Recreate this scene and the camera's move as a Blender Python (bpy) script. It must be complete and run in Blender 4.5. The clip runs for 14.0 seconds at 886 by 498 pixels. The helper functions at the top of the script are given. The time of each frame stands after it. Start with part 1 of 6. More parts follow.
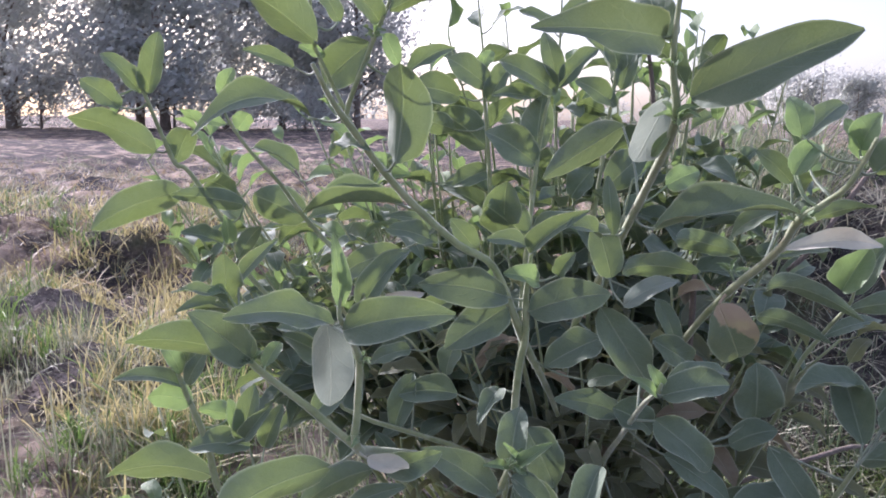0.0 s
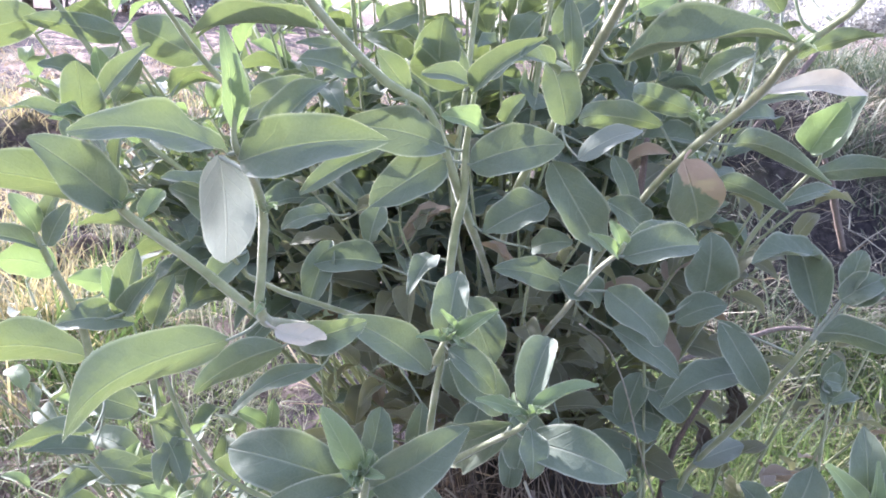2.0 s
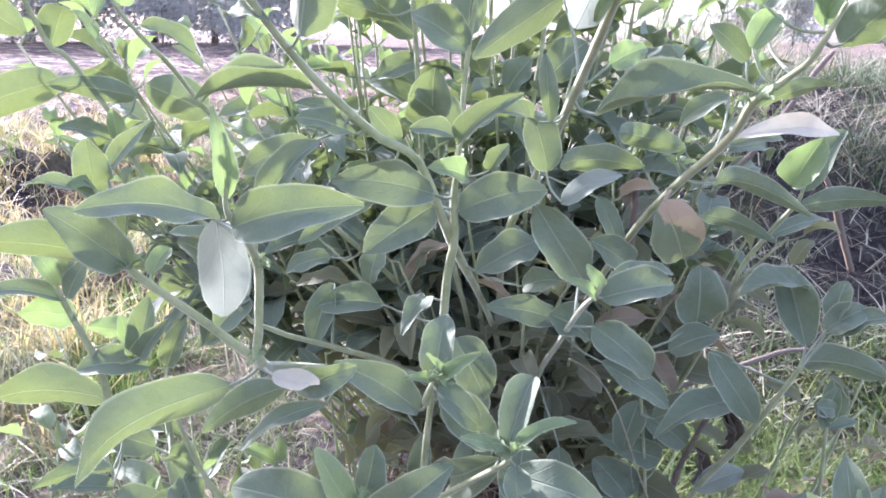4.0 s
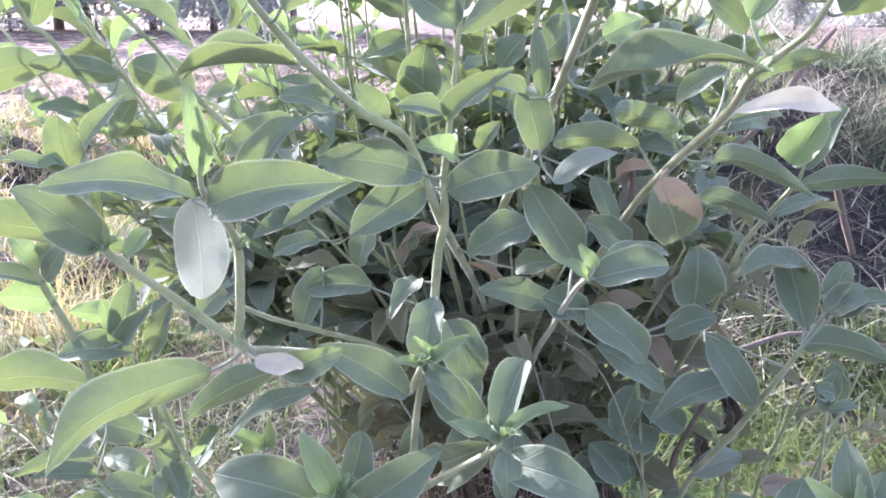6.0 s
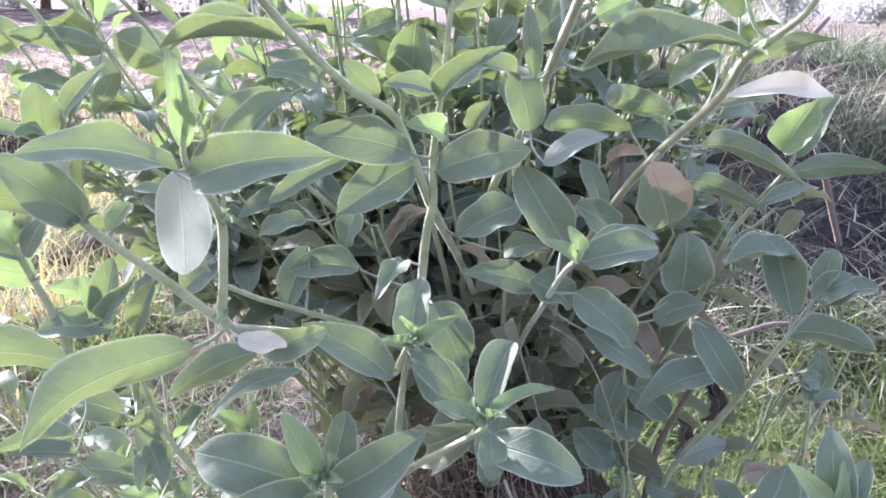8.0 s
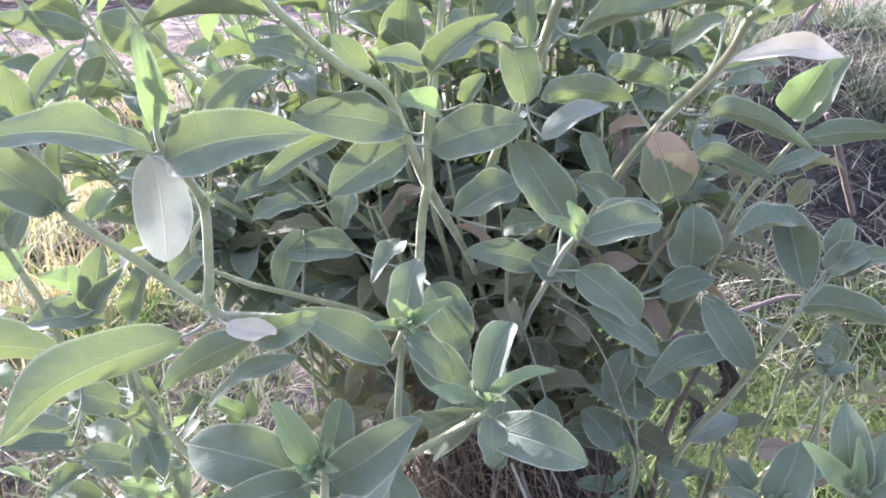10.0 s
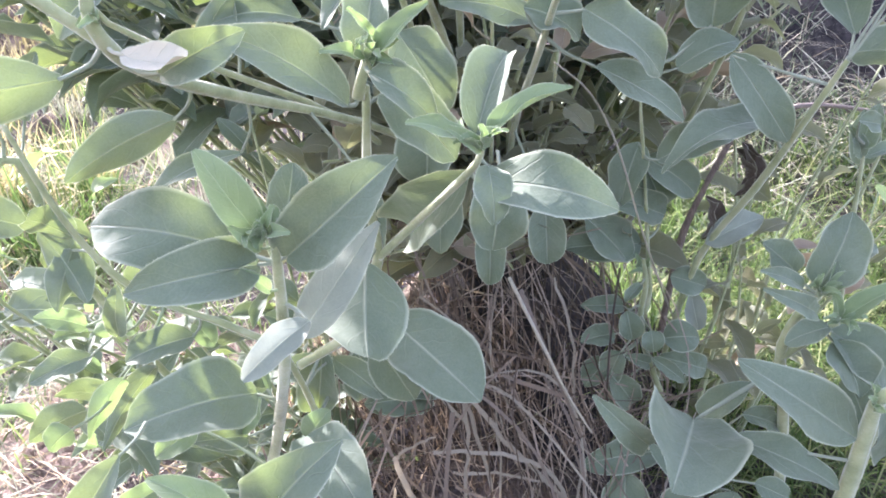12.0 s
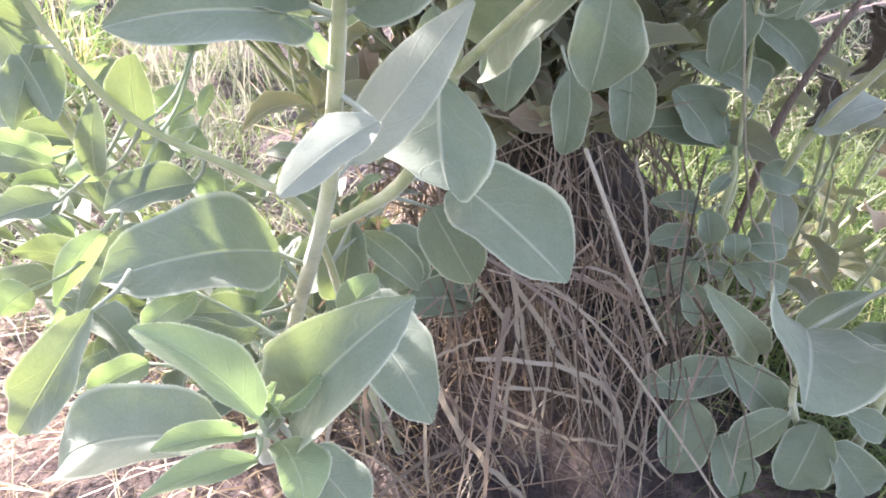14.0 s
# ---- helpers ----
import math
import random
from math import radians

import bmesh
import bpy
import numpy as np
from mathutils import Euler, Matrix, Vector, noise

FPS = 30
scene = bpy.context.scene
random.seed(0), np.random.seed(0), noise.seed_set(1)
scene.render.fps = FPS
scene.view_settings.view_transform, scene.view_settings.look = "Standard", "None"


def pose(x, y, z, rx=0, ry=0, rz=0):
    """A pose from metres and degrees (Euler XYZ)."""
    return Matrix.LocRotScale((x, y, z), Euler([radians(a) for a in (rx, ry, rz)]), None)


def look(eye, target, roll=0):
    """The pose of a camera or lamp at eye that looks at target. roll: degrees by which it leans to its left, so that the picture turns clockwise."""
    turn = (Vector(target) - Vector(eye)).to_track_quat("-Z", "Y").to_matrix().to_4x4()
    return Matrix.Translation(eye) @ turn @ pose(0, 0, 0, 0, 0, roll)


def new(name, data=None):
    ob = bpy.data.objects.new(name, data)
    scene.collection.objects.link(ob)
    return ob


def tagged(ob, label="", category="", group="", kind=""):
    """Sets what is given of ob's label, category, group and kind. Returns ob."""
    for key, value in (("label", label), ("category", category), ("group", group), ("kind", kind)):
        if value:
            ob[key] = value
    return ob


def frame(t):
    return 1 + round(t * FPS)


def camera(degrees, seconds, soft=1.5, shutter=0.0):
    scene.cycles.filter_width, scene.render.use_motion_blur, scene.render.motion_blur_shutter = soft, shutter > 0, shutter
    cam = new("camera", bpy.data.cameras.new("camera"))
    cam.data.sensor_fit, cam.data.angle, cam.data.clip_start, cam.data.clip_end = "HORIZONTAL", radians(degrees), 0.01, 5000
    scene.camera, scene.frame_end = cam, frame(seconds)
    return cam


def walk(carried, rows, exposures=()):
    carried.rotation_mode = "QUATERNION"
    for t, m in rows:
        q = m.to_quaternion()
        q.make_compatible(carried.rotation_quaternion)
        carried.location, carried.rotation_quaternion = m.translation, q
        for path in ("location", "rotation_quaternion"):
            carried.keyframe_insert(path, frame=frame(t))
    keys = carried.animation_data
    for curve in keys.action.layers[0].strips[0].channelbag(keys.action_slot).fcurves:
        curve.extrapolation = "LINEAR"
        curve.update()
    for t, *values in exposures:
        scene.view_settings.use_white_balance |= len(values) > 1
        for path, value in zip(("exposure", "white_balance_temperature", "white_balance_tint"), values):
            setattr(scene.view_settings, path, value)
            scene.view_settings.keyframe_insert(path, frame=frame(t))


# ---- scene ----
cam = camera(62.9, 14.0, soft=1.8)
PATH = [
    (0, (0.0000, 0.0000, 0.7500), (0.0000, 1.9684, 0.3958), 0.50),
    (0.5, (0.0016, 0.0310, 0.7272), (0.0930, 1.9780, 0.2792), 0.76),
    (1, (-0.0024, 0.0528, 0.7100), (0.1464, 1.9811, 0.2006), 1.74),
    (1.5, (-0.0116, 0.0736, 0.6941), (0.1516, 1.9882, 0.1396), 3.03),
    (2, (-0.0044, 0.0844, 0.6909), (0.2254, 1.9749, 0.0799), 2.97),
    (2.5, (0.0038, 0.0579, 0.7111), (0.1648, 1.9660, 0.1338), 1.24),
    (3, (0.0088, 0.0498, 0.7188), (0.1689, 1.9607, 0.1508), 0.89),
    (3.2, (0.0100, 0.0512, 0.7187), (0.1564, 1.9613, 0.1441), 0.80),
    (5.3, (0.0320, 0.0670, 0.7168), (0.2014, 1.9822, 0.1661), 1.11),
    (5.5, (0.0313, 0.0674, 0.7150), (0.1838, 1.9777, 0.1428), 1.08),
    (6, (0.0286, 0.0711, 0.7102), (0.1789, 1.9728, 0.1093), 0.59),
    (6.5, (0.0254, 0.0712, 0.7079), (0.1803, 1.9699, 0.0990), 0.11),
    (7, (0.0271, 0.0721, 0.7077), (0.2081, 1.9707, 0.1056), 1.09),
    (7.5, (0.0285, 0.0776, 0.7036), (0.2142, 1.9746, 0.0979), 1.30),
    (8, (0.0294, 0.0753, 0.7032), (0.2117, 1.9646, 0.0729), 1.82),
    (8.2, (0.0288, 0.0771, 0.7033), (0.2208, 1.9569, 0.0481), 1.55),
    (10.3, (0.0419, 0.0966, 0.6932), (0.1927, 1.9678, 0.0033), -0.13),
    (10.5, (0.0421, 0.1065, 0.6625), (0.2230, 1.9291, -0.1410), 0.25),
    (11, (0.0548, 0.1063, 0.6149), (0.2801, 1.8816, -0.2782), 0.88),
    (11.5, (0.0569, 0.1302, 0.5952), (0.2318, 1.9037, -0.3125), -2.33),
    (12, (0.0422, 0.1527, 0.5780), (0.2405, 1.9143, -0.3481), -3.10),
    (12.5, (0.0391, 0.1642, 0.5572), (0.2749, 1.8696, -0.4606), -1.43),
    (13, (0.0351, 0.1841, 0.5309), (0.2767, 1.8726, -0.5135), -1.34),
    (13.5, (0.0162, 0.2074, 0.5009), (0.2356, 1.8902, -0.5573), -0.52),
    (14, (0.0030, 0.2248, 0.4831), (0.2316, 1.9083, -0.5722), 0.77),
]
EXPOSURES = [(0, 0.75, 5850, 31), (0.5, 1.0, 5850, 31), (1.0, 1.50, 5800, 32), (1.5, 1.7, 5750, 33), (2.5, 1.90, 5750, 34), (8.2, 1.88, 5800, 34), (11.0, 1.94, 5950, 33), (11.5, 1.93, 6000, 33), (11.9, 2.35, 6000, 32), (12.6, 2.5, 6100, 33), (14, 2.51, 6350, 33)]
walk(cam, [(t, look(eye, target, roll)) for t, eye, target, roll in PATH], EXPOSURES)

# ---- light: hazy late-morning sun ahead to the left, bright hazy sky ----
SUN_AZ, SUN_EL = radians(-38), radians(28)
world = bpy.data.worlds.new("sky")
scene.world = world
world.use_nodes = True
wn = world.node_tree.nodes
sky = wn.new("ShaderNodeTexSky")
sky.sky_type, sky.sun_disc, sky.sun_elevation, sky.sun_rotation = "NISHITA", False, SUN_EL, SUN_AZ
sky.air_density, sky.dust_density, sky.ozone_density = 1.0, 3.0, 1.0
haze = wn.new("ShaderNodeMix")
haze.data_type = "RGBA"
haze.inputs[0].default_value = 0.19
haze.inputs[7].default_value = (6.0, 6.1, 6.2, 1)
world.node_tree.links.new(sky.outputs[0], haze.inputs[6])
world.node_tree.links.new(haze.outputs[2], wn["Background"].inputs[0])
wn["Background"].inputs[1].default_value = 0.15
toward_sun = Vector((math.sin(SUN_AZ) * math.cos(SUN_EL), math.cos(SUN_AZ) * math.cos(SUN_EL), math.sin(SUN_EL)))
sun = new("sun", bpy.data.lights.new("sun", "SUN"))
sun.data.energy, sun.data.angle, sun.data.color = 5.0, radians(2.0), (1.0, 0.975, 0.94)
sun.matrix_world = look(toward_sun * 50, (0, 0, 0))


# ---- materials ----
class Nodes:
    """A node material under construction."""

    def __init__(self, name, mat=None):
        self.mat = mat or bpy.data.materials.new(name)
        self.mat.use_nodes = True
        self.tree = self.mat.node_tree
        self.bsdf = self.tree.nodes["Principled BSDF"]
        self.out = self.tree.nodes["Material Output"]

    def add(self, kind, **inputs):
        n = self.tree.nodes.new(kind)
        for k, v in inputs.items():
            self.put(n, k.replace("_", " "), v)
        return n

    def put(self, n, k, v):
        slot = n.inputs[int(k)] if k.isdigit() else n.inputs[k]
        if isinstance(v, bpy.types.NodeSocket):
            self.tree.links.new(v, slot)
        else:
            slot.default_value = (*v, 1) if slot.type == "RGBA" and len(v) == 3 else v

    def math(self, op, a, b=0.0, c=0.0):
        n = self.tree.nodes.new("ShaderNodeMath")
        n.operation = op
        for i, v in enumerate((a, b, c)):
            self.put(n, str(i), v)
        return n.outputs[0]

    def noise(self, scale, detail=4.0, rough=0.55, vector=None):
        n = self.add("ShaderNodeTexNoise", Scale=scale, Detail=detail, Roughness=rough)
        if vector is not None:
            self.put(n, "Vector", vector)
        return n.outputs[0]

    def ramp(self, value, *stops):
        n = self.tree.nodes.new("ShaderNodeValToRGB")
        while len(n.color_ramp.elements) < len(stops):
            n.color_ramp.elements.new(0.5)
        for e, (at, c) in zip(n.color_ramp.elements, stops):
            e.position, e.color = at, (*c, 1)
        self.put(n, "Fac", value)
        return n.outputs[0]

    def span(self, value, a, b, c=0.0, d=1.0):
        n = self.add("ShaderNodeMapRange")
        for k, v in zip(("Value", "From Min", "From Max", "To Min", "To Max"), (value, a, b, c, d)):
            self.put(n, k, v)
        return n.outputs[0]

    def mix(self, fac, a, b, blend="MIX"):
        n = self.tree.nodes.new("ShaderNodeMix")
        n.data_type, n.blend_type = "RGBA", blend
        for i, v in ((0, fac), (6, a), (7, b)):
            if isinstance(v, tuple):
                v = (*v, 1) if len(v) == 3 else v
            self.put(n, str(i), v)
        return n.outputs[2]

    def bump(self, height, strength=0.3, distance=0.01):
        return self.add("ShaderNodeBump", Strength=strength, Distance=distance, Height=height).outputs[0]

    def sheer(self, colour, amount, normal=None):
        """Lets light through: a share of the surface is a translucent sheet."""
        t = self.add("ShaderNodeBsdfTranslucent", Color=colour)
        if normal is not None:
            self.put(t, "Normal", normal)
        m = self.add("ShaderNodeMixShader", Fac=amount)
        self.tree.links.new(self.bsdf.outputs[0], m.inputs[1])
        self.tree.links.new(t.outputs[0], m.inputs[2])
        self.tree.links.new(m.outputs[0], self.out.inputs[0])


def leaf_material(name, dark, light, sheer, amount):
    m = Nodes(name)
    uv = m.add("ShaderNodeTexCoord").outputs["UV"]
    xy = m.add("ShaderNodeSeparateXYZ", Vector=uv)
    across, along = xy.outputs[0], xy.outputs[1]
    off = m.math("ABSOLUTE", m.math("SUBTRACT", across, 0.5))
    rand = m.add("ShaderNodeNewGeometry").outputs["Random Per Island"]
    place = m.add("ShaderNodeTexCoord").outputs["Object"]
    blotch = m.noise(38.0, 3.0, vector=place)
    body = m.mix(m.span(m.math("ADD", m.math("MULTIPLY", blotch, 0.55), m.math("ADD", m.math("MULTIPLY", m.noise(150.0, 4.0, 0.65, place), 0.24), m.math("MULTIPLY", rand, 0.42))), 0.3, 0.8), dark, light)
    tint = m.math("FRACT", m.math("MULTIPLY", rand, 17.3))
    body = m.mix(m.span(tint, 0.45, 1.0, 0.0, 0.55), body, tuple(0.62 * d + 0.38 * l for d, l in zip(dark, (0.190, 0.230, 0.210))))
    rib = m.span(off, 0.004, 0.026, 1.0, 0.0)
    bent = m.math("MULTIPLY", m.noise(55.0, 2.0, vector=place), 0.22)
    phase = m.math("MULTIPLY", m.math("ADD", m.math("SUBTRACT", along, m.math("MULTIPLY", off, 0.62)), bent), m.span(rand, 0.0, 1.0, 4.6, 6.6))
    saw = m.math("ABSOLUTE", m.math("SUBTRACT", m.math("FRACT", phase), 0.5))
    vein = m.math("MULTIPLY", m.span(saw, 0.02, 0.07, 1.0, 0.0), m.span(off, 0.36, 0.46, 1.0, 0.0))
    # pale margin: edge hairs, with their backlit rim put into the colour
    margin = m.span(off, 0.45, 0.49)
    lines = m.math("MAXIMUM", rib, m.math("MULTIPLY", m.math("MULTIPLY", vein, m.span(m.noise(30.0, 2.0, vector=place), 0.35, 0.65)), 0.26))
    pale = m.math("MAXIMUM", m.math("MULTIPLY", lines, 0.36), m.math("MULTIPLY", margin, 0.5))
    fuzz = m.span(m.noise(900.0, 2.0, 0.7, place), 0.35, 0.75, 0.0, 0.08)
    colour = m.mix(m.math("MAXIMUM", pale, fuzz), body, (0.58, 0.62, 0.46))
    spot = m.span(m.noise(9.0, 2.0, vector=place), 0.70, 0.76)
    colour = m.mix(m.math("MULTIPLY", spot, 0.35), colour, (0.36, 0.30, 0.15))
    m.put(m.bsdf, "Base Color", colour)
    m.put(m.bsdf, "Roughness", 0.68)
    m.put(m.bsdf, "Specular IOR Level", 0.20)
    m.put(m.bsdf, "Sheen Weight", 0.25)
    m.put(m.bsdf, "Sheen Roughness", 0.5)
    m.put(m.bsdf, "Sheen Tint", (0.9, 0.95, 0.88, 1))
    relief = m.math("ADD", m.math("MULTIPLY", lines, -0.6), m.math("MULTIPLY", m.noise(160.0, 3.0, vector=place), 0.5))
    relief = m.math("ADD", relief, m.math("MULTIPLY", m.noise(42.0, 2.0, vector=place), 2.2))
    bump = m.bump(relief, 0.6, 0.0022)
    m.put(m.bsdf, "Normal", bump)
    m.sheer(m.mix(m.math("MULTIPLY", lines, 0.6), sheer, tuple(1.35 * c for c in sheer)), amount, bump)
    return m.mat


LEAF = leaf_material("leaf", (0.082, 0.122, 0.079), (0.163, 0.208, 0.148), (0.27, 0.37, 0.09), 0.18)
LEAF_YOUNG = leaf_material("young_leaf", (0.16, 0.23, 0.115), (0.23, 0.30, 0.17), (0.28, 0.42, 0.12), 0.28)
# darker, less sheer leaf: shade on lower leaves is put into its colour
LEAF_SHADED = leaf_material("shaded_leaf", (0.075, 0.112, 0.068), (0.150, 0.194, 0.132), (0.26, 0.35, 0.11), 0.15)
# brownish base stands in for sunlight scattered among the inner leaves
LEAF_INSIDE = leaf_material("inside_leaf", (0.115, 0.122, 0.076), (0.20, 0.205, 0.135), (0.38, 0.40, 0.16), 0.42)
LEAF_WITHERED = leaf_material("withered_leaf", (0.24, 0.18, 0.12), (0.42, 0.34, 0.24), (0.40, 0.29, 0.15), 0.30)
LEAF_DEAD = leaf_material("shrivelled_leaf", (0.045, 0.034, 0.026), (0.10, 0.075, 0.055), (0.10, 0.06, 0.03), 0.05)
LEAF_DRY = leaf_material("dry_leaf", (0.42, 0.40, 0.30), (0.64, 0.61, 0.49), (0.52, 0.48, 0.33), 0.18)
# pale woolly undersides; sunlight on some leaves is put into this colour too
LEAF_PALE = leaf_material("pale_leaf", (0.165, 0.205, 0.160), (0.26, 0.30, 0.24), (0.46, 0.53, 0.42), 0.25)


def patched_leaf_material():
    """A green leaf with a brown patch over one corner."""
    mat = leaf_material("patched_leaf", (0.083, 0.120, 0.080), (0.160, 0.200, 0.140), (0.31, 0.40, 0.09), 0.16)
    m = Nodes("patched_leaf", mat)
    xy = m.add("ShaderNodeSeparateXYZ", Vector=m.add("ShaderNodeTexCoord").outputs["UV"])
    edge = m.math("ADD", m.math("ADD", m.math("MULTIPLY", xy.outputs[0], -0.55), m.math("MULTIPLY", xy.outputs[1], -0.62)), m.math("MULTIPLY", m.noise(70.0, 3.0, vector=m.add("ShaderNodeTexCoord").outputs["Object"]), 0.35))
    green = m.bsdf.inputs["Base Color"].links[0].from_socket
    m.put(m.bsdf, "Base Color", m.mix(m.span(edge, -0.29, -0.26), green, (0.46, 0.34, 0.25)))
    return mat


LEAF_PATCHED = patched_leaf_material()


def stem_material():
    m = Nodes("woolly_stem")
    place = m.add("ShaderNodeTexCoord").outputs["Object"]
    tone = m.noise(60.0, 5.0, vector=place)
    m.put(m.bsdf, "Base Color", m.ramp(tone, (0.3, (0.19, 0.23, 0.095)), (0.5, (0.28, 0.32, 0.15)), (0.75, (0.40, 0.42, 0.25))))
    m.put(m.bsdf, "Roughness", 0.75)
    m.put(m.bsdf, "Sheen Weight", 0.6)
    m.put(m.bsdf, "Sheen Tint", (0.95, 0.97, 0.9, 1))
    m.put(m.bsdf, "Normal", m.bump(m.noise(400.0, 3.0, vector=place), 0.5, 0.001))
    return m.mat


def wood_material():
    m = Nodes("old_wood")
    tone = m.noise(50.0, 5.0)
    m.put(m.bsdf, "Base Color", m.ramp(tone, (0.3, (0.13, 0.105, 0.085)), (0.7, (0.29, 0.235, 0.19))))
    m.put(m.bsdf, "Roughness", 0.9)
    m.put(m.bsdf, "Normal", m.bump(m.noise(200.0), 0.6, 0.002))
    return m.mat


def blade_material(name, *stops, amount=0.3, sheer=(0.3, 0.36, 0.1)):
    """Grass or straw: every blade takes its own shade."""
    m = Nodes(name)
    rand = m.add("ShaderNodeNewGeometry").outputs["Random Per Island"]
    tone = m.ramp(rand, *stops)
    tone = m.mix(0.35, tone, m.ramp(m.noise(30.0), (0.35, (0.12, 0.11, 0.06)), (0.65, (0.5, 0.48, 0.32))), "OVERLAY")
    m.put(m.bsdf, "Base Color", tone)
    m.put(m.bsdf, "Roughness", 0.6)
    m.put(m.bsdf, "Specular IOR Level", 0.35)
    m.sheer(sheer, amount)
    return m.mat


def ground_material():
    m = Nodes("field_soil")
    at = m.add("ShaderNodeNewGeometry").outputs["Position"]
    large, mid, fine = m.noise(0.5, 4.0, vector=at), m.noise(2.6, 7.0, 0.62, at), m.noise(45.0, 6.0, 0.65, at)
    soil = m.ramp(mid, (0.43, (0.045, 0.040, 0.044)), (0.49, (0.19, 0.14, 0.115)), (0.56, (0.49, 0.375, 0.30)))
    litter = m.ramp(fine, (0.35, (0.11, 0.085, 0.065)), (0.55, (0.30, 0.235, 0.175)), (0.7, (0.50, 0.42, 0.31)))
    colour = m.mix(m.span(large, 0.35, 0.65, 0.10, 0.55), soil, litter)
    # darker soil round bank and heap, their shade put into the colour too
    xyz = m.add("ShaderNodeSeparateXYZ", Vector=at)
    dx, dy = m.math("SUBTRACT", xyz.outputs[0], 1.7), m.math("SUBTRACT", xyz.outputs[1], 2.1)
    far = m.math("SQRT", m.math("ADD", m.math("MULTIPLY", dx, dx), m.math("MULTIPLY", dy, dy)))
    dark_soil = m.span(m.math("ADD", far, m.math("MULTIPLY", m.noise(1.7, 5.0, vector=at), 2.6)), 3.0, 3.7, 0.88, 0.0)
    colour = m.mix(dark_soil, colour, m.ramp(fine, (0.35, (0.040, 0.037, 0.038)), (0.7, (0.15, 0.135, 0.12))))
    colour = m.mix(m.math("MULTIPLY", m.span(m.noise(1.6, 3.0, vector=at), 0.55, 0.68), 0.5), colour, (0.12, 0.15, 0.05))
    # near-black blotches where the two noises run high
    dark_blotch = m.span(m.math("ADD", m.noise(1.15, 3.0, vector=at), m.math("MULTIPLY", m.noise(9.0, 4.0, vector=at), 0.22)), 0.59, 0.65, 0.0, 0.85)
    colour = m.mix(dark_blotch, colour, m.ramp(fine, (0.35, (0.022, 0.021, 0.026)), (0.7, (0.085, 0.078, 0.080))))
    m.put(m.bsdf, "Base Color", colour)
    m.put(m.bsdf, "Roughness", 0.95)
    m.put(m.bsdf, "Specular IOR Level", 0.15)
    m.put(m.bsdf, "Normal", m.bump(m.math("ADD", m.math("MULTIPLY", mid, 1.8), fine), 1.0, 0.05))
    return m.mat


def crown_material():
    m = Nodes("hazed_foliage")
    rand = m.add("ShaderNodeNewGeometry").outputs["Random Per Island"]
    # pale grey base and strong sheer put distance haze into the crown colour
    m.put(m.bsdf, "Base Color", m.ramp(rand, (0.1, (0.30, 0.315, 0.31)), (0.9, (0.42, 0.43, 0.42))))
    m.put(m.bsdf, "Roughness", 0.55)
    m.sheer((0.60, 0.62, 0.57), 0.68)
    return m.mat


def fuzz_material():
    m = Nodes("pale_hairs")
    m.put(m.bsdf, "Base Color", (0.5, 0.54, 0.42, 1))
    m.put(m.bsdf, "Roughness", 0.5)
    m.sheer((0.55, 0.58, 0.42), 0.5)
    return m.mat


FUZZ = fuzz_material()
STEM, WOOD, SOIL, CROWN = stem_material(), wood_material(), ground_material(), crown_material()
STRAW = blade_material("straw", (0.1, (0.26, 0.19, 0.12)), (0.5, (0.42, 0.33, 0.20)), (0.9, (0.58, 0.49, 0.33)), amount=0.2, sheer=(0.5, 0.38, 0.18))
# brown hay; its darkest tones put the shade between straws into the colour
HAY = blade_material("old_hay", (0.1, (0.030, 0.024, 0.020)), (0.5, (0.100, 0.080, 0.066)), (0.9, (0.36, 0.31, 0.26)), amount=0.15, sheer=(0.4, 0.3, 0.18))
GRASS = blade_material("green_grass", (0.1, (0.042, 0.084, 0.027)), (0.60, (0.120, 0.172, 0.056)), (0.95, (0.37, 0.385, 0.18)), amount=0.3, sheer=(0.19, 0.32, 0.08))
BANK_GRASS = blade_material("bank_grass", (0.1, (0.055, 0.085, 0.055)), (0.6, (0.13, 0.17, 0.11)), (0.95, (0.36, 0.38, 0.30)), amount=0.18, sheer=(0.20, 0.28, 0.14))
DRY_GRASS = blade_material("dry_grass", (0.1, (0.24, 0.24, 0.10)), (0.5, (0.48, 0.43, 0.23)), (0.9, (0.66, 0.60, 0.40)), amount=0.35, sheer=(0.55, 0.48, 0.22))
GREY_STRAW = blade_material("weathered_straw", (0.1, (0.24, 0.235, 0.19)), (0.5, (0.42, 0.41, 0.34)), (0.9, (0.62, 0.61, 0.51)), amount=0.2, sheer=(0.45, 0.38, 0.25))
OLD_STRAW = blade_material("old_straw", (0.1, (0.12, 0.108, 0.085)), (0.5, (0.23, 0.21, 0.17)), (0.9, (0.38, 0.355, 0.29)), amount=0.15, sheer=(0.4, 0.33, 0.2))
STUBBLE = blade_material("mixed_stubble", (0.1, (0.09, 0.125, 0.07)), (0.4, (0.22, 0.25, 0.155)), (0.9, (0.48, 0.485, 0.36)), amount=0.25, sheer=(0.36, 0.36, 0.25))


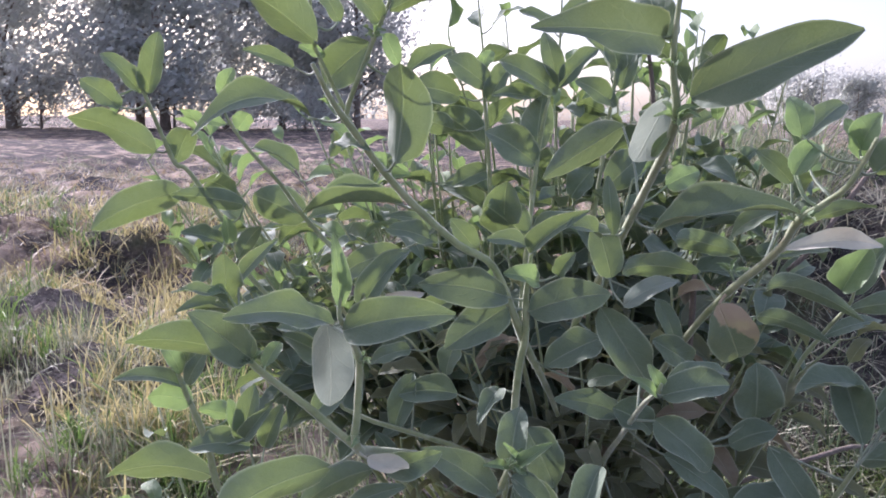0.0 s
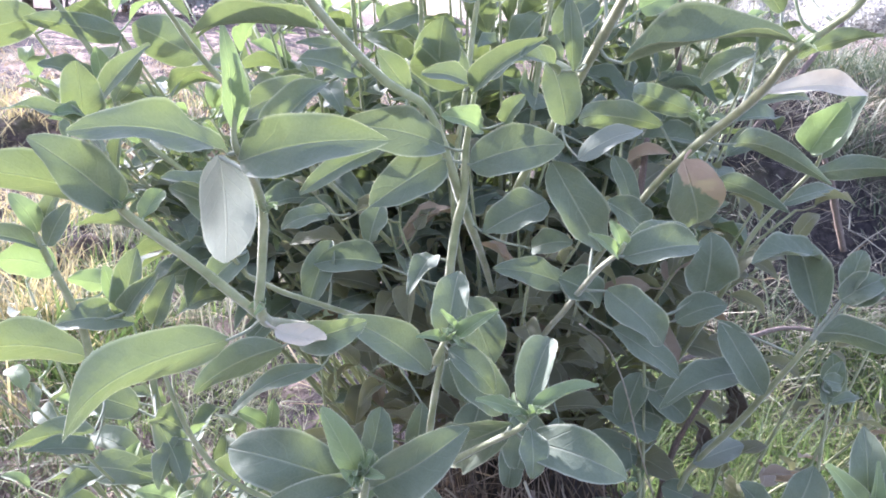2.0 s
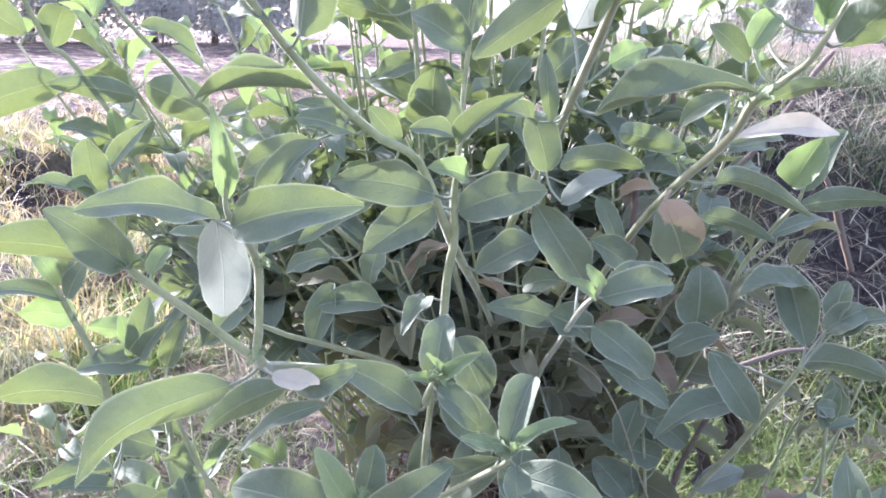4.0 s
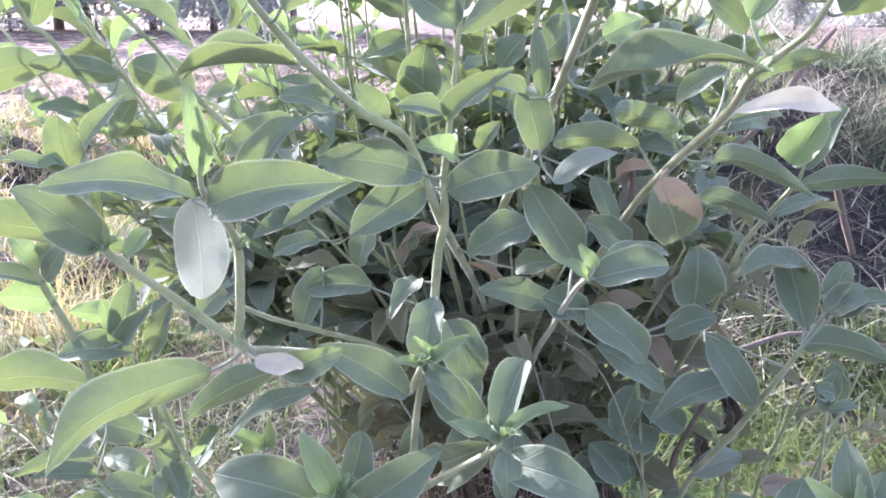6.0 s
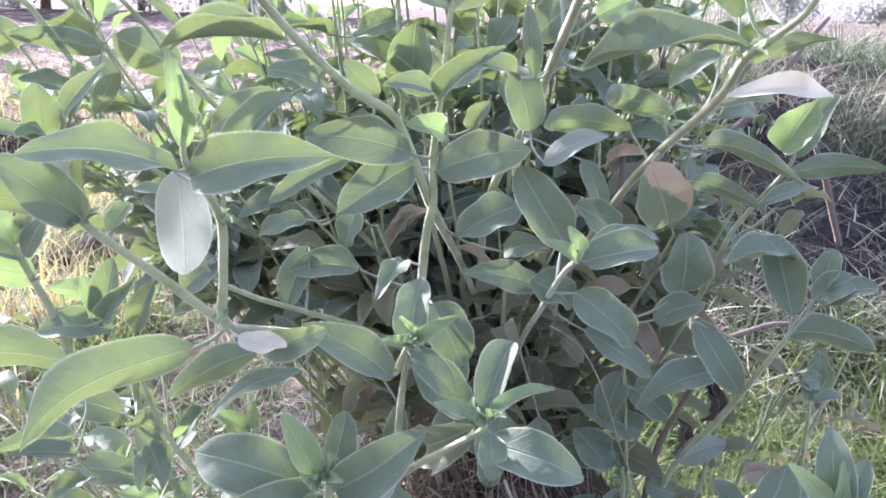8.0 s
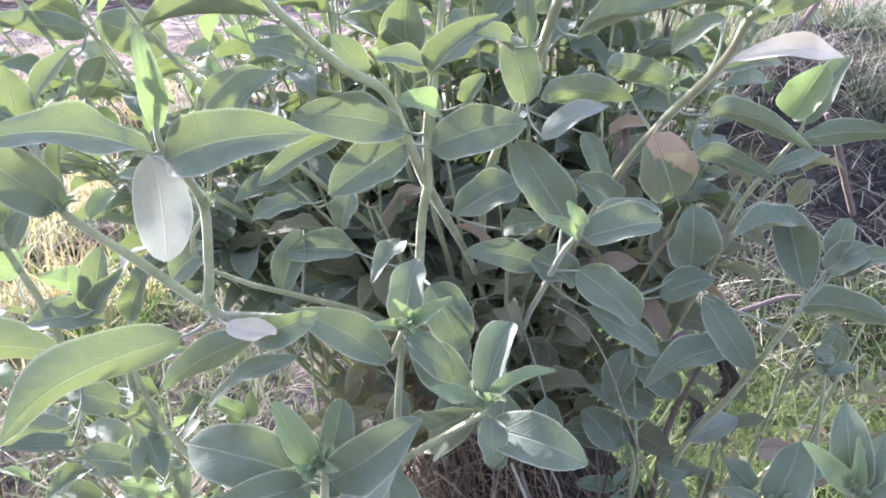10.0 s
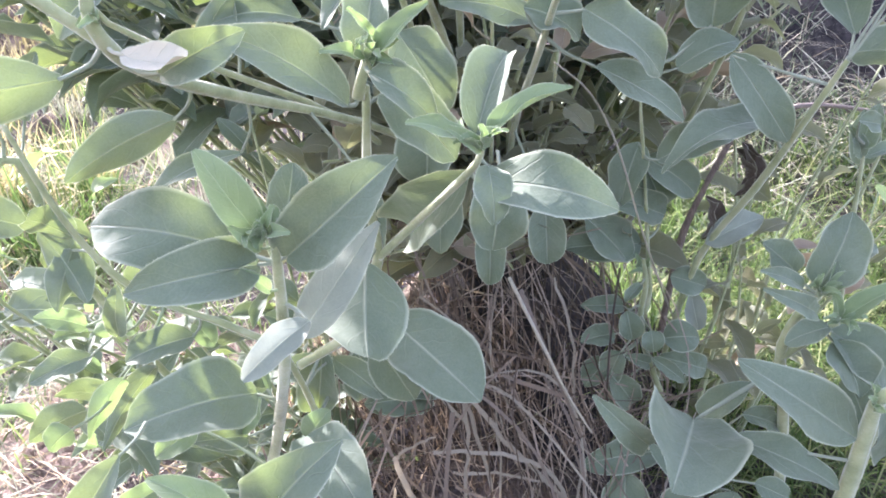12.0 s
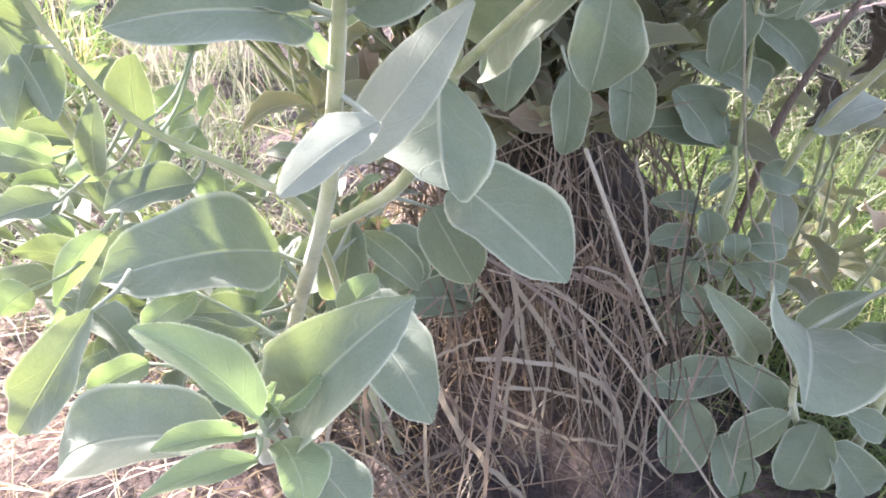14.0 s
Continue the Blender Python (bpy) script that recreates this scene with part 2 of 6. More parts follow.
# ---- mesh helpers ----
def mesh_object(name, verts, faces, material, parent=None, uvs=None, smooth=True, hairs_from=None):
    me = bpy.data.meshes.new(name)
    me.from_pydata([tuple(v) for v in verts], [], faces)
    me.materials.append(material)
    if hairs_from is not None:
        me.materials.append(FUZZ)
        me.polygons.foreach_set("material_index", [int(i >= hairs_from) for i in range(len(me.polygons))])
    if smooth:
        me.polygons.foreach_set("use_smooth", [True] * len(me.polygons))
    if uvs is not None:
        layer = me.uv_layers.new()
        loops = np.zeros(len(me.loops), int)
        me.loops.foreach_get("vertex_index", loops)
        layer.data.foreach_set("uv", np.asarray(uvs, float)[loops].ravel())
    me.update()
    ob = new(name, me)
    if parent is not None:
        ob.parent = parent
    return ob


def tube(points, sides=7, wobble=0.0):
    """Vertices and faces of a tapered tube through (x, y, z, radius) points, smoothed."""
    pts = np.array(points, float)
    n = len(pts)
    fine = []
    for i in range(n - 1):
        a, b, c, d = pts[max(i - 1, 0)], pts[i], pts[i + 1], pts[min(i + 2, n - 1)]
        for s in np.linspace(0, 1, 5)[:-1]:
            fine.append(0.5 * (2 * b + (c - a) * s + (2 * a - 5 * b + 4 * c - d) * s * s + (3 * b - a - 3 * c + d) * s ** 3))
    fine.append(pts[-1])
    fine = np.array(fine)
    verts, faces = [], []
    ref = np.array((0.31, 0.22, 0.92))
    for i, p in enumerate(fine):
        t = fine[min(i + 1, len(fine) - 1)][:3] - fine[max(i - 1, 0)][:3]
        t = t / (np.linalg.norm(t) + 1e-9)
        side = np.cross(t, ref)
        side /= np.linalg.norm(side) + 1e-9
        up = np.cross(side, t)
        r = max(p[3], 0.0006) * (1 + wobble * (random.random() - 0.5))
        for k in range(sides):
            a = 2 * math.pi * k / sides
            verts.append(p[:3] + r * (math.cos(a) * side + math.sin(a) * up))
    m = len(fine)
    for i in range(m - 1):
        for k in range(sides):
            k2 = (k + 1) % sides
            faces.append((i * sides + k, i * sides + k2, (i + 1) * sides + k2, (i + 1) * sides + k))
    faces.append(tuple(range(sides))[::-1])
    faces.append(tuple((m - 1) * sides + k for k in range(sides)))
    return verts, faces, fine


def hair(verts, faces, root, way, length):
    """One short pale hair."""
    across = np.cross(way, (0.37, -0.81, 0.45))
    across *= 0.00010 / (np.linalg.norm(across) + 1e-9)
    n0 = len(verts)
    verts += [root - across, root + across, root + way * length]
    faces.append((n0, n0 + 1, n0 + 2))


# ---- ground ----
def rise(v):
    """A smooth step from 0 to 1."""
    return 1 / (1 + math.exp(-max(-40.0, min(40.0, v))))


def ground_height(x, y):
    """Height of the field: flat far off, with clods, a rough bank to the right and a low bank to the left."""
    near = math.exp(-((x - 0.15) ** 2 + (y - 0.75) ** 2) / 0.5)
    r = math.hypot(x, y)
    h = 0.0
    if r < 60:
        fade = max(0.0, 1 - r / 60)
        clod = noise.noise((x * 31.0, y * 31.0, 5.1)) * 0.008 + noise.noise((x * 2.2, y * 2.2, 0.3)) * 0.07 + noise.noise((x * 7.0, y * 7.0, 4.2)) * 0.045 + noise.noise((x * 17.0, y * 17.0, 1.7)) * 0.018
        h += clod * fade * (1 - 0.8 * near) * (1 + 0.9 * rise(-(x + 0.3) / 0.2) * rise((y - 1.6) / 0.3))
        wander = 0.5 * noise.noise((x * 1.1, y * 1.1, 8.8))
        h += 0.58 * rise((x - 0.25 * y - 0.06 + 0.5 * wander) / 0.13) * rise((y - 1.55 + wander) / 0.16) * math.exp(-max(0.0, y - 3.5) / 2)
        h += 0.24 * math.exp(-((x - 0.19) / 0.17) ** 2 - ((y - 0.86) / 0.12) ** 2)
        furrow = math.exp(-((y + 0.12 * x - 3.1) / 0.45) ** 2)
        h -= 0.12 * furrow * rise(-(x + 0.2) / 0.3)
        bank = math.exp(-((y + 0.12 * x - 4.6) / 0.8) ** 2)
        h += 0.11 * bank * rise(-(x + 0.1) / 0.3)
    return h


def ground_sheet():
    n = 520
    s = np.linspace(-1, 1, n)
    xs = np.sinh(s * 7.6) * 1.0
    ys = np.sinh(s * 7.6) * 1.0 + 0.9
    verts = [(x, y, ground_height(x, y)) for y in ys for x in xs]
    faces = [(j * n + i, j * n + i + 1, (j + 1) * n + i + 1, (j + 1) * n + i) for j in range(n - 1) for i in range(n - 1)]
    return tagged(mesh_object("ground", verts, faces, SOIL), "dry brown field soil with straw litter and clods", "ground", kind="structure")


ground_sheet()


def blades(name, material, spots, label, category):
    """One object of many blades. spots: (x, y, z, lean_x, lean_y, length, width, bend)."""
    verts, faces = [], []
    for x, y, z, lx, ly, length, width, bend in spots:
        a = random.uniform(0, math.pi)
        sx, sy = math.cos(a) * width / 2, math.sin(a) * width / 2
        base = len(verts)
        for k, s in enumerate((0.0, 0.4, 0.75, 1.0)):
            reach = length * (s + bend * s * s) * 0.7
            px, py = x + lx * reach, y + ly * reach
            pz = z + length * (s - bend * 0.55 * s * s)
            w = (1.0, 0.9, 0.6, 0.12)[k]
            verts.append((px - sx * w, py - sy * w, pz))
            verts.append((px + sx * w, py + sy * w, pz))
        for k in range(3):
            b = base + 2 * k
            faces.append((b, b + 1, b + 3, b + 2))
    return tagged(mesh_object(name, verts, faces, material), label, category, kind="stuff")


def tuft(out, x, y, count, spread, length, width=0.004, lean=0.5, bend=0.5):
    for _ in range(count):
        px, py = random.gauss(x, spread), random.gauss(y, spread)
        a, l = random.uniform(0, 2 * math.pi), lean * random.random()
        out.append((px, py, ground_height(px, py) - 0.01, math.cos(a) * l, math.sin(a) * l, length * random.uniform(0.5, 1.15), width * random.uniform(0.6, 1.3), bend * random.uniform(0.3, 1.6)))


rng = random.Random(11)
green, stubble, litter, bank = [], [], [], []
# lush grass to the right of the shrub and under its right side
for _ in range(430):
    x, y = rng.uniform(0.34, 1.25), rng.uniform(0.55, 1.35)
    if rng.random() < 0.35 + 0.65 * noise.noise((x * 3, y * 3, 7)) + 0.35:
        tuft(green, x, y, 46, 0.035, 0.125, 0.0022, 1.1, 1.0)
# thinner grass under the left side
for _ in range(250):
    x, y = rng.uniform(-0.85, 0.0), rng.uniform(0.72, 1.7)
    tuft(green if rng.random() < 0.6 else stubble, x, y, 24, 0.04, 0.10, 0.0022, 1.1, 1.0)
for _ in range(2200):
    x, y = rng.uniform(-0.6, 0.08), rng.uniform(0.28, 1.0)
    a, d = rng.uniform(0, 2 * math.pi), rng.uniform(0.8, 2.6)
    litter.append((x, y, ground_height(x, y) + 0.012 * rng.random(), math.cos(a) * d, math.sin(a) * d, rng.uniform(0.012, 0.05), rng.uniform(0.0008, 0.0022), rng.uniform(0.2, 1.2)))
# taller clumps standing in bare soil to the left
for _ in range(46):
    x, y = rng.uniform(-1.5, -0.45), rng.uniform(1.25, 2.4)
    tuft(green if rng.random() < 0.55 else stubble, x, y, rng.randint(36, 70), 0.028, rng.uniform(0.12, 0.23), 0.0034, 0.55, 0.9)
# splayed straw-coloured clumps between bare dark clods
splayed = []
for _ in range(220):
    y = rng.uniform(1.5, 5.2)
    x = rng.uniform(-0.75 * y - 0.4, -0.12 * y - 0.1)
    if noise.noise((x * 1.5, y * 1.5, 7.7)) > -0.12:
        tuft(splayed if rng.random() < 0.7 else green, x, y, rng.randint(18, 40), 0.025 + 0.008 * y, rng.uniform(0.10, 0.20) + 0.015 * y, 0.0026 + 0.0008 * y, 1.0, 0.9)
# tall pale tufts standing in the near part of the field
for _ in range(84):
    y = rng.uniform(1.15, 4.2)
    x = rng.uniform(-0.72 * y - 0.1, -0.26 * y - 0.05)
    tuft(splayed if rng.random() < 0.8 else green, x, y, rng.randint(24, 46), 0.020 + 0.006 * y, rng.uniform(0.13, 0.24), 0.0028 + 0.0008 * y, 0.85, 0.9)
# stubble clumps over the field to the left
for _ in range(420):
    x, y = rng.uniform(-4.2, 0.4), rng.uniform(1.3, 6.0)
    if noise.noise((x * 1.7, y * 1.7, 4.4)) < -0.05:
        continue
    tuft(stubble, x, y, rng.randint(10, 34), 0.05, rng.uniform(0.10, 0.26), 0.0042, 0.55, 0.6)
for _ in range(60):
    x, y = rng.uniform(-2.4, -0.25), rng.uniform(1.1, 3.2)
    if noise.noise((x * 1.9, y * 1.9, 2.2)) > -0.05:
        tuft(green if rng.random() < 0.6 else stubble, x, y, rng.randint(30, 60), 0.04, rng.uniform(0.10, 0.26), 0.0036, 0.9, 0.9)
for _ in range(520):
    x, y = rng.uniform(0.35, 3.6), rng.uniform(1.8, 3.6)
    if 0.24 * y < x < 0.24 * y + 0.55:
        tuft(stubble if rng.random() < 0.75 else green, x, y, rng.randint(16, 30), 0.05, rng.uniform(0.28, 0.56), 0.0030, 0.8, 0.7)
# rough bank to the right: clumps with bare dark soil between
for _ in range(190):
    x, y = rng.uniform(0.7, 3.4), rng.uniform(1.15, 3.6)
    if noise.noise((x * 2.3, y * 2.3, 3.1)) > -0.12:
        tuft(bank, x, y, rng.randint(12, 26), 0.03, rng.uniform(0.07, 0.17), 0.0042, 0.8, 0.8)
for _ in range(160):
    x, y = rng.uniform(0.3, 4.5), rng.uniform(2.2, 5.5)
    tuft(bank, x, y, 20, 0.06, rng.uniform(0.08, 0.18), 0.005, 0.6, 0.6)
# arching green blades on the dark soil of the bank
for _ in range(170):
    y = rng.uniform(1.2, 3.2)
    x = 0.30 * y + rng.uniform(0.35, 1.6)
    if noise.noise((x * 2.6, y * 2.6, 1.3)) > 0.0:
        tuft(bank, x, y, rng.randint(16, 34), 0.035, rng.uniform(0.15, 0.28), 0.0042, 1.1, 1.0)
# straggling grass and straw on the face of the bank
for _ in range(250):
    x, y = rng.uniform(0.5, 2.0), rng.uniform(1.0, 2.1)
    if noise.noise((x * 3.3, y * 3.3, 9.1)) > -0.15:
        tuft(bank if rng.random() < 0.8 else stubble, x, y, rng.randint(8, 20), 0.035, rng.uniform(0.06, 0.16), 0.0036, 1.0, 0.9)
for _ in range(200):
    x, y = rng.uniform(0.6, 2.2), rng.uniform(1.4, 2.4)
    a, d = rng.uniform(0, 2 * math.pi), rng.uniform(1.0, 2.4)
    litter.append((x, y, ground_height(x, y) + 0.03 * rng.random(), math.cos(a) * d, math.sin(a) * d, rng.uniform(0.03, 0.09), rng.uniform(0.0015, 0.0035), rng.uniform(0.2, 1.2)))
for _ in range(9000):
    x, y = rng.uniform(-6.0, 3.0), rng.uniform(3.0, 10.0)
    a, d = rng.uniform(0, 2 * math.pi), rng.uniform(1.0, 2.6)
    litter.append((x, y, ground_height(x, y) + 0.03 * rng.random(), math.cos(a) * d, math.sin(a) * d, rng.uniform(0.05, 0.14), rng.uniform(0.004, 0.010), rng.uniform(0.2, 1.2)))
for _ in range(300):
    x, y = rng.uniform(-7.0, 3.0), rng.uniform(4.5, 12.0)
    tuft(stubble, x, y, 18, 0.08, rng.uniform(0.10, 0.24), 0.007, 0.8, 0.8)
# flat-lying straw litter
for _ in range(12000):
    x, y = rng.uniform(-3.8, 2.6), rng.uniform(0.2, 5.0)
    if rng.random() < 0.5 or noise.noise((x * 1.6, y * 1.6, 6.6)) < 0.05 or (x > 0.3 and y < 1.6 and rng.random() < 0.96):
        continue
    a = rng.uniform(0, 2 * math.pi)
    d = rng.uniform(1.2, 3.0)
    litter.append((x, y, ground_height(x, y) + 0.002 + 0.012 * rng.random(), math.cos(a) * d, math.sin(a) * d, rng.uniform(0.02, 0.075), rng.uniform(0.0018, 0.004), rng.uniform(0.2, 1.3)))
blades("grass", GRASS, green, "green grass growing in soft clumps beside the shrub", "grass")
blades("bank_grass", BANK_GRASS, bank, "bluish green grass clumps on the dark soil of the bank", "grass")
blades("dry_grass", DRY_GRASS, splayed, "splayed clumps of pale yellow dry grass on bare soil", "grass")
blades("stubble", STUBBLE, stubble, "dry yellowish stubble and grass clumps in the field", "stubble")
weathered = []
for _ in range(3800):
    x, y = rng.uniform(0.62, 2.3), rng.uniform(1.2, 2.2)
    a, d = rng.uniform(0, 2 * math.pi), rng.uniform(0.8, 2.4)
    if noise.noise((x * 3.1, y * 3.1, 2.7)) > -0.15:
        weathered.append((x, y, ground_height(x, y) + 0.03 * rng.random(), math.cos(a) * d, math.sin(a) * d, rng.uniform(0.03, 0.10), rng.uniform(0.0016, 0.0036), rng.uniform(0.2, 1.2)))
blades("weathered_litter", GREY_STRAW, weathered, "grey weathered straw strewn over the dark soil of the bank", "straw")
blades("straw_litter", STRAW, litter, "loose dry straw lying on brown soil", "straw")


# ---- heap of long dry straw under the shrub ----
def straw_heap():
    """A loose tangle of long straw in front of and over a low mound; the long broad straws are parts of their own."""
    heap = tagged(new("straw_heap"), "tangled heap of long dry brown straw under the shrub", "straw heap")
    heap.location = (0.19, 0.74, 0.0)
    home = Matrix.Translation((-0.19, -0.74, 0.0))
    verts, faces = [], []
    r = random.Random(5)
    for k in range(680):
        broad = k % 10 == 0
        px, py = r.uniform(-0.03, 0.25 if broad else 0.285), r.gauss(0.70, 0.075) - (0.03 if broad else 0)
        reach = rise((px - 0.02) / 0.03) * rise((0.30 - px) / 0.02)
        pz = ground_height(px, py) + r.uniform(0.0, 0.17) * reach + 0.006
        kind = r.random()
        if kind < 0.78:
            d = Vector((r.gauss(0.12, 0.24), r.uniform(-0.45, 0.05), -1.0))
        elif kind < 0.90:
            d = Vector((r.choice((-1, 1)), r.uniform(-0.4, 0.3), r.gauss(-0.35, 0.4)))
        else:
            d = Vector((r.gauss(0, 1), r.gauss(-0.3, 0.6), r.gauss(0, 0.5)))
        if broad:
            d.x += r.choice((-1, 1, 1)) * r.uniform(0.05, 0.45)
        d.normalize()
        length = r.uniform(0.16, 0.34) if broad else r.uniform(0.09, 0.28)
        width = r.uniform(0.0018, 0.0042) if broad else r.uniform(0.0008, 0.0022)
        start = Vector((px, py, pz)) - d * 0.5 * length
        side = d.cross(Vector((r.gauss(0, 0.4), -1, r.gauss(0, 0.4)))).normalized() * width / 2
        bow = Vector((r.gauss(0, 0.10), r.gauss(0, 0.06), r.uniform(-0.02, 0.14))) * length * (2.0 if broad else 1.0)
        steps = 11 if broad else 7
        own, sheet = ([], []) if broad else (verts, faces)
        base = len(own)
        line = [start + d * length * f + bow * 4 * f * (1 - f) for f in np.linspace(0, 1, steps)]
        for c in line:
            c.z = max(c.z, ground_height(c.x, c.y) + 0.003)
        for _ in range(3 if broad else 1):
            for a, c, b in zip(line[:-2], line[1:-1], line[2:]):
                c.z = max(0.25 * a.z + 0.5 * c.z + 0.25 * b.z, ground_height(c.x, c.y) + 0.002)
        for i, c in enumerate(line):
            taper = 1.0 - 0.6 * i / (steps - 1)
            own.append(tuple(c - side * taper))
            own.append(tuple(c + side * taper))
        for i in range(steps - 1):
            q = base + 2 * i
            sheet.append((q, q + 1, q + 3, q + 2))
        if broad:
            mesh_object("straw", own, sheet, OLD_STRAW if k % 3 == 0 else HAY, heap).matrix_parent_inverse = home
    # broad old blades that arch over the front of the heap
    for k in range(9):
        px, py = r.uniform(0.05, 0.20), r.uniform(0.52, 0.66)
        pz = ground_height(px, py)
        across, out, high = r.choice((-1, 1)) * r.uniform(0.04, 0.16), r.uniform(-0.10, 0.02), r.uniform(0.03, 0.10)
        width, drop = r.uniform(0.0026, 0.0052), r.uniform(-0.04, 0.06)
        own = []
        for f in np.linspace(0, 1, 13):
            c = Vector((px + across * (f - 0.5 * f * f), py + out * f, pz + drop * (1 - f) + high * 4 * (f ** 0.7) * (1 - f ** 0.7)))
            c.z = max(c.z, ground_height(c.x, c.y) + 0.003)
            side = Vector((0.25, -0.5, 0.8)).normalized() * width * (0.5 - 0.32 * f)
            own += [tuple(c - side), tuple(c + side)]
        mesh_object("straw", own, [(2 * i, 2 * i + 1, 2 * i + 3, 2 * i + 2) for i in range(12)], OLD_STRAW, heap).matrix_parent_inverse = home

    def long_straw(width, material, *points):
        """A broad flat straw that bends through its points."""
        line = tube([(*p, width) for p in points], 3)[2][:, :3]
        own = []
        for i, c in enumerate(line):
            along = Vector(line[min(i + 1, len(line) - 1)] - line[max(i - 1, 0)])
            side = along.cross(Vector((0.2, -1.0, 0.35 + 0.3 * math.sin(9.0 * i / len(line))))).normalized() * width * 0.42 * (1.0 - 0.75 * abs(2 * i / len(line) - 0.8) ** 3 / 1.7) * r.uniform(0.86, 1.1)
            c = Vector(c) + Vector((r.gauss(0, 0.0008), r.gauss(0, 0.001), r.gauss(0, 0.0008)))
            own += [tuple(c - side), tuple(c + side)]
        mesh_object("straw", own, [(2 * i, 2 * i + 1, 2 * i + 3, 2 * i + 2) for i in range(len(line) - 1)], material, heap).matrix_parent_inverse = home

    # the longest straws that lie over the front of the heap
    long_straw(0.0044, HAY, (0.135, 0.600, 0.226), (0.192, 0.600, 0.195))
    long_straw(0.0045, OLD_STRAW, (0.076, 0.585, 0.171), (0.120, 0.585, 0.162), (0.153, 0.585, 0.148), (0.175, 0.585, 0.125), (0.186, 0.585, 0.090), (0.187, 0.585, 0.051), (0.183, 0.585, 0.019))
    long_straw(0.0047, OLD_STRAW, (0.098, 0.600, 0.224), (0.134, 0.600, 0.160), (0.161, 0.600, 0.121), (0.200, 0.600, 0.064), (0.240, 0.600, 0.012))
    long_straw(0.0039, OLD_STRAW, (0.098, 0.595, 0.232), (0.104, 0.595, 0.177), (0.100, 0.595, 0.126), (0.098, 0.595, 0.070))
    long_straw(0.0037, OLD_STRAW, (0.103, 0.605, 0.216), (0.116, 0.605, 0.147), (0.128, 0.605, 0.079), (0.139, 0.605, 0.012))
    long_straw(0.0041, OLD_STRAW, (0.075, 0.615, 0.216), (0.105, 0.615, 0.171))
    long_straw(0.0054, OLD_STRAW, (0.044, 0.575, 0.180), (0.058, 0.575, 0.129), (0.084, 0.575, 0.079), (0.115, 0.575, 0.038))
    long_straw(0.0030, OLD_STRAW, (0.043, 0.580, 0.171), (0.058, 0.580, 0.185), (0.076, 0.580, 0.190))
    long_straw(0.0029, OLD_STRAW, (0.041, 0.565, 0.161), (0.039, 0.565, 0.115), (0.041, 0.565, 0.061))
    long_straw(0.0033, OLD_STRAW, (0.090, 0.600, 0.132), (0.127, 0.600, 0.124), (0.169, 0.600, 0.107))
    long_straw(0.0033, OLD_STRAW, (0.096, 0.595, 0.106), (0.138, 0.595, 0.083), (0.191, 0.595, 0.063))
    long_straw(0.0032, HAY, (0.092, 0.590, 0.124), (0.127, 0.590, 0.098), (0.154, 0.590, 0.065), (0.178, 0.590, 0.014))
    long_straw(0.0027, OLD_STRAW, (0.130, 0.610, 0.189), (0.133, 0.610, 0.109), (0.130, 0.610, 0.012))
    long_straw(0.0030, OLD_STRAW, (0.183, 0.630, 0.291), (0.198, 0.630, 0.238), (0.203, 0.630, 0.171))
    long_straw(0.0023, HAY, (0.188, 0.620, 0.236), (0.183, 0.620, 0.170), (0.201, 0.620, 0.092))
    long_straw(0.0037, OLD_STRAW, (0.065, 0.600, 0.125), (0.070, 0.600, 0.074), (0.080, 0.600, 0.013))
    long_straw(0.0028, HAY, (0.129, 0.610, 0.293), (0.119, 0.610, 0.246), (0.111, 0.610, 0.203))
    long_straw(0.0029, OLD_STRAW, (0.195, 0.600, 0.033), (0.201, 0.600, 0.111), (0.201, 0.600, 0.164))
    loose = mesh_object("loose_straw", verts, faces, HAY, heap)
    loose.matrix_parent_inverse = home
    tagged(loose, kind="stuff")
    return heap


straw_heap()

# ---- shrub ----
shrub = tagged(new("shrub"), "leafy green shrub with grey-green oval leaves and pale woolly stems", "shrub")
shrub.location = (0.14, 0.76, 0.0)
HOME = Matrix.Translation((-0.14, -0.76, 0.0))
ways = {}


def stem(*points, material=None, hairy=True):
    """One woolly stem through (x, y, z, radius) points, thinning towards its tip."""
    verts, faces, fine = tube(points, 7, 0.12)
    bald = len(faces)
    for p, q in zip(fine[:-1], fine[1:]) if hairy else ():
        gap = q[:3] - p[:3]
        along = gap / (np.linalg.norm(gap) + 1e-9)
        for _ in range(int(np.linalg.norm(gap) * 1500)):
            f = random.random()
            out = np.array([random.gauss(0, 1) for _ in range(3)])
            out -= along * (out @ along)
            out /= np.linalg.norm(out) + 1e-9
            hair(verts, faces, p[:3] + gap * f + out * (p[3] * (1 - f) + q[3] * f) * 0.95, out + 0.3 * along, random.uniform(0.0004, 0.0010))
    ob = mesh_object("stem", verts, faces, material or STEM, shrub, hairs_from=bald)
    ob.matrix_parent_inverse = HOME
    ways[ob.name] = fine[:, :3]
    return ob


